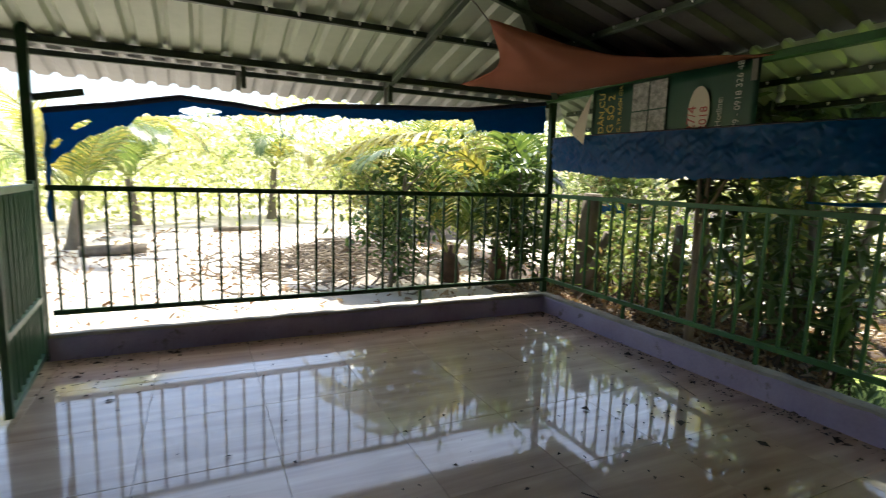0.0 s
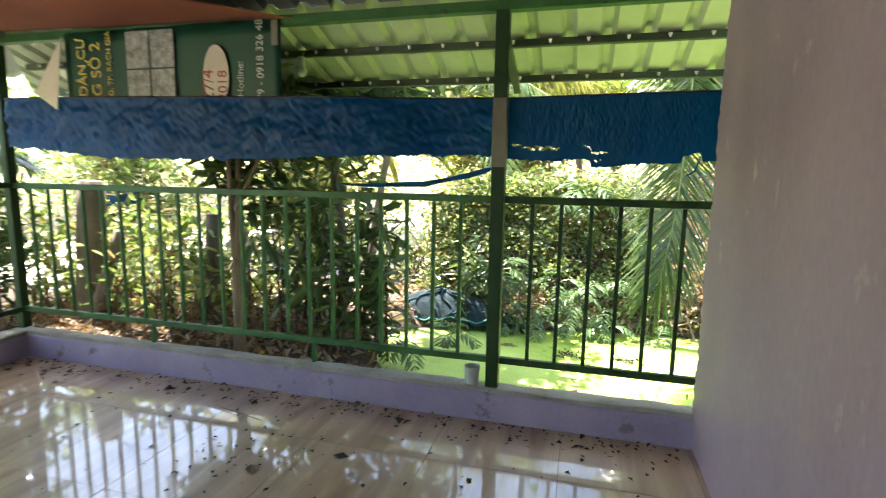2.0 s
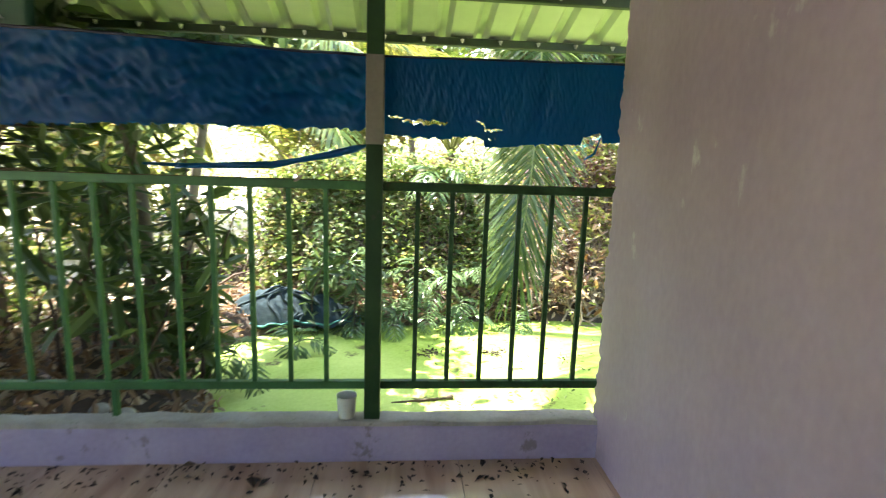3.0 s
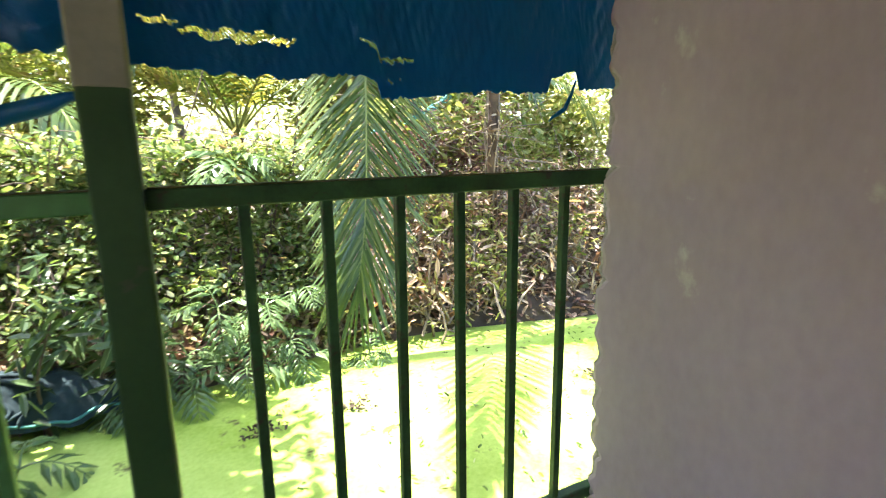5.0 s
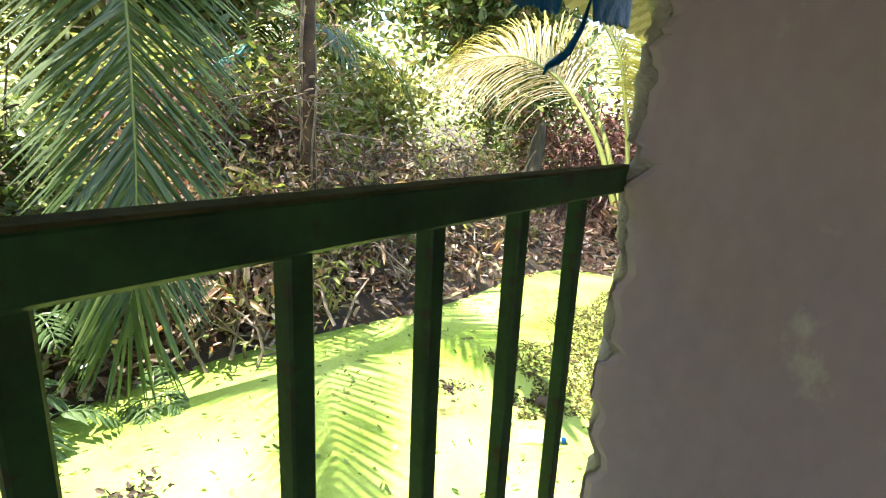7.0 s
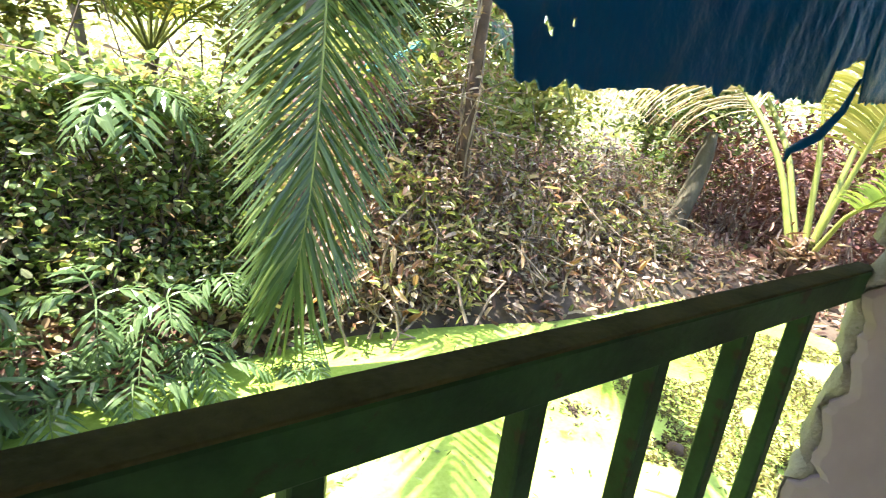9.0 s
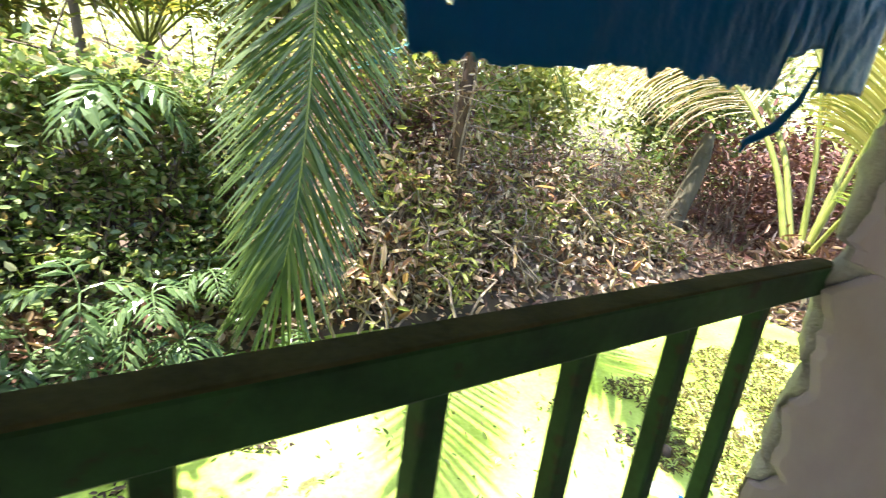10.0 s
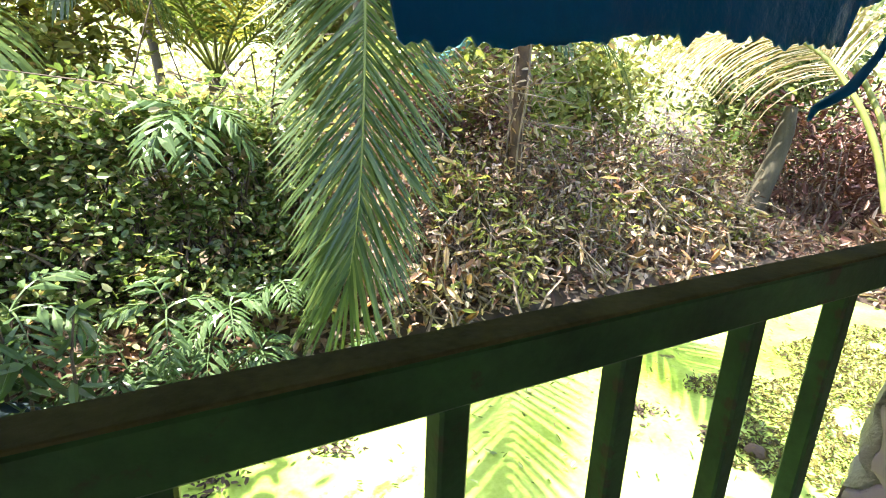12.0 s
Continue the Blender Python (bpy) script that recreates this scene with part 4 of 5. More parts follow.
floor_litter()

# ---- pond side: palms, ferns, hedge, brush ----


def coconut_palm(x, y, h, lean, label, group=""):
    t = thing("coconut_palm", label, "palm tree", group, at=(0, 0, 0))
    pts = np.array([(x + lean[0] * v ** 1.5, y + lean[1] * v ** 1.5, -0.1 + h * v) for v in np.linspace(0, 1, 14)])
    part("trunk", Builder().tube(pts, [0.125 - 0.04 * v + (0.07 * (1 - v) ** 6) + 0.006 * (i % 2) for i, v in enumerate(np.linspace(0, 1, 14))], 12), M_BARK, t, "grey ringed trunk", True)
    return t, pts[-1]


# the tall palm that hangs one leaf in front of the porch and shades the water
palm, crown = coconut_palm(5.35, 4.95, 4.6, (0.05, -0.15), "tall coconut palm with one long leaf hanging over the pond")
hang = np.array([crown, (5.15, 4.1, 4.75), (4.85, 3.4, 4.2), (4.66, 2.98, 3.3), (4.6, 2.75, 2.5), (4.57, 2.62, 1.75), (4.53, 2.55, 1.27), (4.485, 2.48, 0.84), (4.44, 2.45, 0.55), (4.38, 2.42, 0.3)])
s = np.concatenate([[0], np.cumsum(np.linalg.norm(np.diff(hang, axis=0), axis=1))])
fine = np.stack([np.interp(np.linspace(0, s[-1], 40), s, hang[:, i]) for i in range(3)], 1)
for _ in range(3):
    fine[1:-1] = (fine[:-2] + 2 * fine[1:-1] + fine[2:]) / 4
add_frond(palm, frond_along(fine, 0.9, 225, 0.13, 0.02, 1.0, 0.9, 0.42, flat=(-0.25, -1, 0.2), blunt=True), L_PALM, "long hanging green leaf with yellow midrib")


def bent(points, n=36):
    """A smooth line through points."""
    q = np.array(points, float)
    d = np.concatenate([[0], np.cumsum(np.linalg.norm(np.diff(q, axis=0), axis=1))])
    f = np.stack([np.interp(np.linspace(0, d[-1], n), d, q[:, i]) for i in range(3)], 1)
    for _ in range(4):
        f[1:-1] = (f[:-2] + 2 * f[1:-1] + f[2:]) / 4
    return f


for line in ([crown, (4.9, 4.6, 4.9), (4.3, 4.0, 4.3), (3.94, 3.37, 3.7), (3.66, 2.73, 3.4), (3.46, 2.2, 3.1), (3.1, 1.5, 2.8)],
             [crown, (5.2, 4.6, 4.6), (4.95, 4.1, 4.2), (4.8, 3.5, 3.8), (4.82, 2.95, 3.5), (4.85, 2.32, 3.1), (4.58, 1.55, 2.8)]):
    add_frond(palm, frond_along(bent(line), 0.6, 46, 0.15, 0.05, 1.0, 0.7, 0.3, stalk=0.012), L_PALM)
# Fronds at 306 and 338 degrees are added overhead to shade the right bank.
for az, rise, ln, dr in ((150, 0.9, 3.2, 1.7), (20, 0.8, 3.2, 1.8), (60, 0.6, 3.0, 1.8), (110, 0.8, 3.0, 1.8), (320, 0.9, 3.0, 1.6), (306, 0.95, 3.1, 1.5), (338, 0.9, 3.4, 1.5)):
    a = radians(az)
    add_frond(palm, frond(ln, crown, (math.cos(a), math.sin(a), rise), dr, 0.75, 60, 0.6), L_PALM)


def small_palm(x, y, z, fronds, label, stem=0.35):
    t = thing("young_coconut_palm", label, "palm", "young palms")
    part("stem", Builder().tube([(x, y, z - 0.1), (x, y, z + stem * 0.4), (x, y, z + stem)], [0.16, 0.13, 0.06], 10), M_REDBARK, t, "short fibrous base", True)
    for az, rise, ln, dr, lf, m, hg in fronds:
        a = radians(az)
        add_frond(t, frond(ln, (x + 0.05 * math.cos(a), y + 0.05 * math.sin(a), z + stem * 0.7), (math.cos(a), math.sin(a), rise), dr, lf, 48, hg, 0.035), m)


right = thing("young_coconut_palm", "young coconut palm with a bleached drooping leaf on the far bank", "palm", "young palms")
part("stem", Builder().tube([(9.35, 1.88, 0.0), (9.35, 1.88, 0.2), (9.35, 1.88, 0.42)], [0.15, 0.12, 0.06], 10), M_REDBARK, right, "short fibrous base", True)
sheath = Builder()
leaves(sheath, np.array([9.35, 1.88, 0.2]) + RNG.normal(size=(260, 3)) * np.array([0.11, 0.11, 0.13]), 0.16, 0.2, -0.6)
tagged(part("fibre", sheath, L_BRUSH, right, "ragged brown fibre round the base"), kind="stuff")
for line, lf, m, lb, hg, n, w in (
        ([(9.3, 1.95, 0.25), (9.25, 2.18, 0.95), (9.2, 2.4, 1.36), (9.2, 2.79, 1.8), (9.2, 3.34, 2.08), (9.2, 3.9, 2.06), (9.15, 4.5, 1.92)], 1.05, L_PALMPALE, "bleached drooping leaf", 1.25, 76, 0.024),
        ([(9.4, 1.95, 0.3), (9.5, 2.3, 1.2), (9.55, 2.8, 1.9), (9.5, 3.4, 2.2), (9.4, 4.1, 2.2), (9.4, 4.8, 2.0)], 0.95, L_PALMYEL, "yellow drooping leaf", 0.9, 80, 0.035),
        ([(9.35, 1.85, 0.3), (9.3, 1.95, 1.2), (9.25, 2.1, 2.0), (9.2, 2.5, 2.6), (9.2, 3.0, 2.9)], 0.75, L_PALMYEL, "yellow leaf", 0.7, 60, 0.03),
        ([(9.35, 1.8, 0.35), (9.2, 1.6, 1.2), (9.0, 1.4, 2.0), (8.8, 1.1, 2.5)], 0.7, L_PALMYEL, "", 0.6, 60, 0.028),
        ([(9.3, 1.75, 0.3), (9.0, 1.5, 0.75), (8.7, 1.1, 1.1), (8.4, 0.7, 1.2)], 0.5, L_PALM, "", 0.5, 50, 0.026),
        ([(9.35, 1.8, 0.35), (9.5, 1.75, 1.4), (9.7, 1.75, 2.4), (9.9, 1.8, 3.0)], 0.8, L_PALMYEL, "", 0.5, 60, 0.03)):
    add_frond(right, frond_along(bent(line), lf, n, hg, w, 1.0, 0.45, 0.42, stalk=0.034, flat=(-1, -0.1, 0.9) if hg > 0.8 else None), m, lb)



def leafy(name, label, category, boxes, count, size, material, stem_mat=M_VINE, twigs=60, clumps=60, tight=0.14, width=0.5, ground_stems=True, slope=0.0, group=""):
    """A bush: bent stems from the ground with a clumped, uneven crown of leaves."""
    t = thing(name, label, category, group)
    lv, st = Builder(), Builder()
    for lo, hi, share in boxes:
        k = int(count * share)
        c = clumped(k, lo, hi, max(4, int(clumps * share)), tight)
        c[:, 1] += slope * (c[:, 2] - lo[2])
        leaves(lv, c, size, width)
        lo, hi = np.array(lo), np.array(hi)
        for _ in range(int(twigs * share)):
            p = RNG.uniform(lo, hi)
            p[1] += slope * (p[2] - lo[2])
            if ground_stems:
                q = np.array([p[0] + RNG.normal() * 0.2, p[1] + RNG.normal() * 0.15, max(-0.25, ground_z(p[0], p[1]) - 0.05)])
                mid = (p + q) / 2 + RNG.normal(size=3) * 0.12
                st.tube([q, (q + mid) / 2 + RNG.normal(size=3) * 0.03, mid, (mid + p) / 2 + RNG.normal(size=3) * 0.03, p], [0.012, 0.01, 0.008, 0.006, 0.003], 4)
            else:
                st.tube([p, p + RNG.normal(size=3) * 0.2, p + RNG.normal(size=3) * 0.35], [0.008, 0.006, 0.003], 4)
    tagged(part("twig_tangle", st, stem_mat, t), kind="stuff")
    tagged(part("crown", lv, material, t), kind="stuff")
    return t


leafy("hedge", "dense dark green hedge grown through with vines", "hedge", [((2.0, 2.62, 0.05), (4.4, 2.95, 1.12), 0.92), ((0.9, 3.2, 0.1), (2.1, 3.6, 1.0), 0.08)], 19000, 0.052, L_HEDGE, twigs=420, clumps=620, tight=0.06, width=0.62, slope=0.55)
leafy("hedge", "sunlit leafy top of the hedge", "hedge", [((2.2, 3.15, 1.0), (4.3, 3.7, 1.25), 1.0)], 4500, 0.058, L_HEDGE, twigs=30, clumps=170, tight=0.08, width=0.6, ground_stems=False)
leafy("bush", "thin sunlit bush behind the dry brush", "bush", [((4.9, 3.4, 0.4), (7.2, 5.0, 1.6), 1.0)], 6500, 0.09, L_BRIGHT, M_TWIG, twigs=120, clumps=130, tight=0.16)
leafy("dry_brush", "tangle of dry brown vines and leaves by the water", "brush", [((4.6, 2.5, 0.02), (8.4, 2.85, 1.0), 0.7), ((8.4, 2.9, 0.0), (12.5, 4.2, 1.0), 0.2), ((9.9, 0.6, 0.0), (14.5, 3.0, 0.8), 0.1)], 12000, 0.064, L_BRUSH, M_TWIG, twigs=1000, clumps=420, tight=0.11, width=0.36, slope=0.6)
leafy("dead_leaf_tangle", "large curled orange-brown dead leaves caught in the brush", "leaves", [((4.6, 2.45, 0.05), (8.4, 2.75, 0.85), 1.0)], 330, 0.16, L_DEAD, M_TWIG, twigs=40, clumps=150, tight=0.08, width=0.24, slope=0.6)
leafy("dead_leaf_tangle", "pale bleached leaves scattered through the dry brush", "leaves", [((4.7, 2.42, 0.02), (8.6, 2.7, 0.75), 1.0)], 620, 0.075, L_PALEDRY, M_TWIG, twigs=120, clumps=420, tight=0.06, width=0.42, slope=0.6)
leafy("bush", "reddish vine thicket above the dry brush", "bush", [((4.9, 3.3, 0.9), (6.3, 3.8, 1.5), 1.0)], 1800, 0.06, L_RED, M_TWIG, twigs=60, clumps=50, tight=0.12, ground_stems=False)
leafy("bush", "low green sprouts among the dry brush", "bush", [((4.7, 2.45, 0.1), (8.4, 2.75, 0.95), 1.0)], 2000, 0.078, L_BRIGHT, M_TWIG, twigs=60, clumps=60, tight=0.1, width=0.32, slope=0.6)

leafy("bush", "dark reddish thicket behind the young palm", "bush", [((9.9, 1.0, 0.0), (13.0, 3.6, 1.3), 1.0)], 7000, 0.12, L_RED, M_TWIG, twigs=220, clumps=160, tight=0.2, width=0.4, slope=0.3)

# vine-clad trunk
t = thing("tree", "slender reddish dry trunk wrapped in vines", "tree")
pts = np.array([(5.94, 3.0, -0.1), (5.91, 3.0, 0.4), (5.86, 3.0, 0.9), (5.85, 3.0, 1.4), (5.86, 3.0, 1.95), (5.84, 3.02, 2.6), (5.78, 3.05, 3.4)])
part("trunk", Builder().tube(pts, [0.062, 0.054, 0.05, 0.05, 0.048, 0.042, 0.03], 10), M_REDBARK, t, "", True)
v = Builder()
for k in range(7):
    trunk_at = lambda u: Vector([float(np.interp(u * 5, range(7), pts[:, i])) for i in range(3)])
    v.tube([trunk_at(u) + Vector((math.cos(k * 1.3 + (2 + k % 3) * u), math.sin(k * 1.3 + (2 + k % 3) * u), 0)) * (0.058 + 0.03 * noise.noise((k, u * 6, 2))) for u in np.linspace(0, 1, 30)], 0.004 + 0.002 * (k % 3), 4)
part("vine", v, M_TWIG, t)
lv = Builder()
leaves(lv, np.array([pts[i] for i in RNG.integers(0, 5, 900)]) + RNG.normal(size=(900, 3)) * np.array([0.14, 0.14, 0.25]), 0.06, 0.3)
part("crown", lv, L_DRY, t, "dry clinging leaves")
t = thing("tree", "grey leaning palm trunk stub on the far bank", "tree")
part("trunk", Builder().tube([(9.28, 3.25, -0.1), (9.36, 3.23, 0.3), (9.47, 3.2, 0.7), (9.56, 3.2, 1.05), (9.6, 3.2, 1.3)], [0.13, 0.115, 0.105, 0.095, 0.06], 10), M_MOSSBARK, t, "", True)


def fern(x, y, z, count, length, label):
    t = thing("fern", label, "fern", "ferns by the pond")
    for i in range(count):
        b = Builder()
        a = 2 * math.pi * i / count + RNG.uniform(-0.4, 0.4)
        pinnate(b, (x, y, z), (math.cos(a), math.sin(a) - 0.35, RNG.uniform(0.5, 1.6)), length * RNG.uniform(0.75, 1.2), 8, length * 0.42, 0.25, RNG.uniform(1.6, 2.8))
        part("leaf", b, L_FERN, t)


for x, y, z, c, ln in ((3.7, 2.5, 0.12, 4, 0.32), (3.9, 2.42, 0.0, 5, 0.28), (3.5, 2.5, 0.28, 4, 0.32), (3.3, 2.5, 0.0, 4, 0.36), (4.42, 2.36, -0.17, 5, 0.24), (2.95, 2.3, -0.12, 5, 0.38), (2.6, 1.8, -0.12, 5, 0.36), (2.9, 2.55, 0.35, 5, 0.42), (2.3, 1.2, 0.0, 5, 0.38), (4.05, 2.6, 0.3, 4, 0.28), (3.62, 2.34, -0.08, 4, 0.36), (3.95, 2.36, -0.1, 4, 0.3), (3.3, 2.3, -0.1, 4, 0.36), (3.78, 2.48, 0.25, 4, 0.3)):
    fern(x, y, z, c, ln, "green fern with arching leaves at the pond's edge")


def dark_shrub(x, y, h, n, size, label):
    """Several stems with long drooping glossy leaves."""
    t = thing("shrub", label, "shrub", "shrubs by the kerb")
    lv = Builder()
    for i in range(n):
        st = Builder()
        p, r = limb((x + RNG.normal() * 0.16, y + RNG.normal() * 0.12, ground_z(x, y) - 0.05), (RNG.normal() * 0.16, RNG.normal() * 0.14, 1), h * RNG.uniform(0.7, 1.15), 0.013, 0.004, 7, 0.09)
        part("stem", st.tube(p, r, 5), M_VINE, t)
        for j in range(2, 8):
            k = 5
            leaves(lv, p[j] + RNG.normal(size=(k, 3)) * 0.03, size, 0.27, 0.35, 0.06, spread=1.0)
    part("crown", lv, L_DARK, t)


for x, y, h in ((1.75, 0.95, 1.5), (2.0, 1.15, 1.35), (2.2, 1.0, 1.25), (1.5, 1.3, 1.5), (1.95, 0.7, 1.1), (1.2, 1.6, 1.3)):
    dark_shrub(x, y, h, 4, 0.2, "shrub with long dark glossy drooping leaves")
for x, y, h in ((2.95, 2.35, 0.8), (2.78, 2.3, 0.95)):
    dark_shrub(x, y, h, 5, 0.15, "leafy green shrub that leans over the pond's edge")
fern(3.72, 3.1, 1.14, 9, 0.5, "pale green fern growing out of the hedge top")


def leaf_tree(x, y, h, spread, count, size, material, label, trunk=0.05, group="garden trees", low=0.35):
    t = thing("tree", label, "tree", group)
    st, lv = Builder(), Builder()
    z0 = ground_z(x, y) - 0.1
    p, r = limb((x, y, z0), (RNG.normal() * 0.05, RNG.normal() * 0.05, 1), h * 0.75, trunk, trunk * 0.5, 7, 0.06)
    st.tube(p, r, 8)
    for i in range(10):
        q = p[min(7, int(7 * (low + (1 - low) * i / 10)))]
        a = i * 2.4
        pp, rr = limb(q, (math.cos(a), math.sin(a), 0.7), spread * RNG.uniform(0.6, 1.1), trunk * 0.4, trunk * 0.1, 6, 0.16)
        st.tube(pp, rr, 5)
        for z in pp[1:]:
            k = count // 60
            leaves(lv, z + RNG.normal(size=(k, 3)) * spread * 0.2, size, 0.45)
    part("trunk", st, M_BARK, t, "", True)
    part("crown", lv, material, t)


def sapling():
    t = thing("young_tree", "young tree with two thin tan stems at the kerb", "tree")
    st, lv = Builder(), Builder()
    x, y = 1.42, 0.38
    st.tube([(x, y, -0.05), (x + 0.01, y, 0.3), (x, y, 0.62), (x + 0.02, y, 0.72)], [0.045, 0.036, 0.032, 0.03], 8)
    tops = []
    for way, ln, r in (((-0.16, 0.02, 1), 1.0, 0.026), ((0.06, 0.04, 1), 1.05, 0.026), ((0.55, 0.1, 1), 0.75, 0.016)):
        p, rr = limb((x + 0.01, y, 0.68 if way[0] < 0.5 else 1.05), way, ln, r, 0.01, 8, 0.05)
        st.tube(p, rr, 7)
        tops.append(p)
        for q in p[3:]:
            for _ in range(2):
                pp, r2 = limb(q, (RNG.normal(), abs(RNG.normal()), 0.05), 0.4, 0.007, 0.002, 4, 0.15)
                st.tube(pp, r2, 4)
                leaves(lv, np.repeat(pp[1:], 3, 0) + RNG.normal(size=(12, 3)) * 0.03, 0.15, 0.36)
    part("trunk", st, M_TANBARK, t, "forked tan stems", True)
    part("crown", lv, L_DARK, t)


sapling()
# Added tree with its crown out of view, to shade the near water.
leaf_tree(1.75, 1.3, 3.5, 1.0, 7000, 0.13, L_DARK, "unseen leafy tree added to shade the pond's near end", 0.045, "garden trees", 0.8)
# old grey trunks by the corner
for x, y, h, r, lean in ((0.28, 1.5, 1.0, 0.07, -0.06), (-0.6, 1.0, 1.3, 0.12, -0.1), (-0.35, 0.75, 0.9, 0.05, -0.4)):
    t = thing("tree_stump", "weathered grey dead trunk among the bushes", "tree", "dead trunks")
    part("trunk", Builder().tube([(x - lean * u, y, -0.1 + h * u) for u in np.linspace(0, 1, 6)], [r * (1.15 - 0.25 * u) for u in np.linspace(0, 1, 6)], 9), M_BARK, t, "", True)
net = Builder()
net.grid(np.array([[(2.42 + 0.62 * math.cos(a) * r, 2.35 + 0.22 * math.sin(a) * r, -0.13 + 0.28 * (1 - r ** 2.2) + 0.07 * noise.noise((math.cos(a) * 4 * r, math.sin(a) * 3 * r, 1)) + 0.02 * noise.noise((math.cos(a) * 19 * r, math.sin(a) * 15 * r, 1))) for a in np.linspace(0, 2 * math.pi, 61)] for r in np.linspace(0, 1, 19)]))
heap = solid("fishing_net", net, M_BLUENET, "heap of dark blue fishing net on the bank", "net", smooth=True)
heap_z = lambda a, r: -0.13 + 0.28 * (1 - r ** 2.2) + 0.07 * noise.noise((math.cos(a) * 4 * r, math.sin(a) * 3 * r, 1)) + 0.012
for k in range(7):
    fold = [(2.42 + 0.62 * math.cos(a) * r, 2.35 + 0.22 * math.sin(a) * r, heap_z(a, r)) for a, r in ((3.6 + 0.26 * k + 0.25 * math.sin(5 * u + k), 0.15 + 0.83 * u) for u in np.linspace(0, 1, 20))]
    part("fold", Builder().tube(fold, 0.011, 5), M_BLUENET, heap, "", True)
part("rope", Builder().tube([(2.42 + 0.6 * math.cos(a), 2.35 + 0.215 * math.sin(a), heap_z(a, 0.97) + 0.01 * math.sin(7 * a)) for a in np.linspace(3.0, 6.4, 40)], 0.008, 6), M_TEALNET, heap, "teal edge rope", True)
tn = Builder()
for k in range(9):
    tn.tube([(4.9 + 0.9 * u + 0.05 * noise.noise((k, u * 6, 1)), 3.9 - 0.3 * u + 0.1 * noise.noise((k, u * 5, 4)), 1.33 + 0.42 * u ** 1.6 + 0.09 * noise.noise((k, u * 7, 8))) for u in np.linspace(0, 1, 24)], 0.006, 4)
solid("net_roll", tn, M_TEALNET, "teal netting slung over the brush", "net", smooth=True)


def litter(name, label, lo, hi, k, size, material, z=None, patchy=False):
    xy = RNG.uniform(lo, hi, (k, 2))
    if patchy:
        mid, half = (np.array(lo) + np.array(hi)) / 2, (np.array(hi) - np.array(lo)) / 2
        xy = np.array([q for q in xy if 0.75 - float(np.linalg.norm((q - mid) / half)) ** 2 + 1.1 * noise.noise((q[0] * 1.9, q[1] * 1.9, 3)) + 0.5 * noise.noise((q[0] * 6, q[1] * 6, 8)) > 0])
    c = np.array([(x, y, (ground_z(x, y) if z is None else z) + 0.025) for x, y in xy])
    if z is None:
        c = c[c[:, 2] > -0.19]
    b = Builder()
    leaves(b, c, size, 0.4, 0.0, 0.15, ways=np.array([0, 0, 0.15])[None], spread=1.0)
    solid(name, b, material, label, "leaf litter", kind="stuff")


litter("leaf_litter", "dry brown and pale fallen leaves on the bank", (4.0, 1.0), (14.5, 5.0), 20000, 0.09, L_BRUSH)
litter("leaf_litter", "dry brown leaves under the hedge", (2.4, 2.3), (4.8, 3.3), 5000, 0.08, L_BRUSH)
litter("leaf_litter", "dry fallen leaves beside the kerb", (-1.5, 0.17), (2.6, 3.2), 5000, 0.08, L_DRY)
litter("leaf_litter", "dry leaves and straw strewn over the yard", (-9, -6), (-0.2, 1.5), 1700, 0.09, L_DRY)
litter("pond_scum", "brown scum and leaf crumbs drifting on the water", (5.6, 0.1), (8.4, 1.5), 15000, 0.03, L_SCUM, -0.215, True)
litter("duckweed_clumps", "clumps of dark scum and leaves on the water", (3.6, 0.5), (7.6, 2.2), 500, 0.035, L_HEDGE, -0.21)

tub = thing("blue_tub", "blue plastic tub on a wooden rack among the bushes", "tub", at=(-2.45, 3.0, 0))
part("basin", bevelled("basin", (-0.3, -0.18, 0.82), (0.3, 0.18, 1.0), M_TARP, 0.03, 2), M_TARP, tub)
part("rack_top", bevelled("rack_top", (-0.34, -0.2, 0.78), (0.34, 0.2, 0.82), M_TWIG, 0.004), M_TWIG, tub)
for x in (-0.3, 0.3):
    for y in (-0.16, 0.16):
        part("leg", bevelled("leg", (x - 0.02, y - 0.02, -0.1), (x + 0.02, y + 0.02, 0.78), M_TWIG, 0.003), M_TWIG, tub)
dead = Builder()
leaves(dead, np.array([(2.93, 0.06, 1.19), (2.95, 0.055, 1.16), (2.92, 0.055, 1.15)]), 0.07, 0.4)
solid("dry_leaf", dead, L_PALEDRY, "curled dry leaf caught on the railing", "leaf")

# things on the water
for x, y in ((4.09, 1.75), (5.585, 1.39), (5.75, 1.05), (3.61, 1.75)):
    b = Builder()
    leaves(b, np.array([x, y, -0.19]) + RNG.normal(size=(70, 3)) * np.array([0.05, 0.045, 0.008]), 0.035, 0.5)
    solid("scum_clump", b, L_FLOORLEAF, "dark clump of rotting leaves on the water", "scum", "scum clumps", kind="stuff")
bot = thing("plastic_bottle", "crumpled clear plastic bottle floating on the pond", "bottle", at=(5.45, 0.85, -0.185))
bot.rotation_euler = (radians(90), 0, radians(35))
part("body", Builder().tube([(0, 0, z) for z in (0, 0.01, 0.05, 0.06, 0.1, 0.11, 0.15, 0.19, 0.2)], [0.03, 0.038, 0.038, 0.034, 0.038, 0.034, 0.038, 0.016, 0.014], 12), M_PLASTIC, bot, "", True)
part("cap", Builder().tube([(0, 0, 0.2), (0, 0, 0.22)], 0.016, 12), M_TARP, bot, "blue cap")
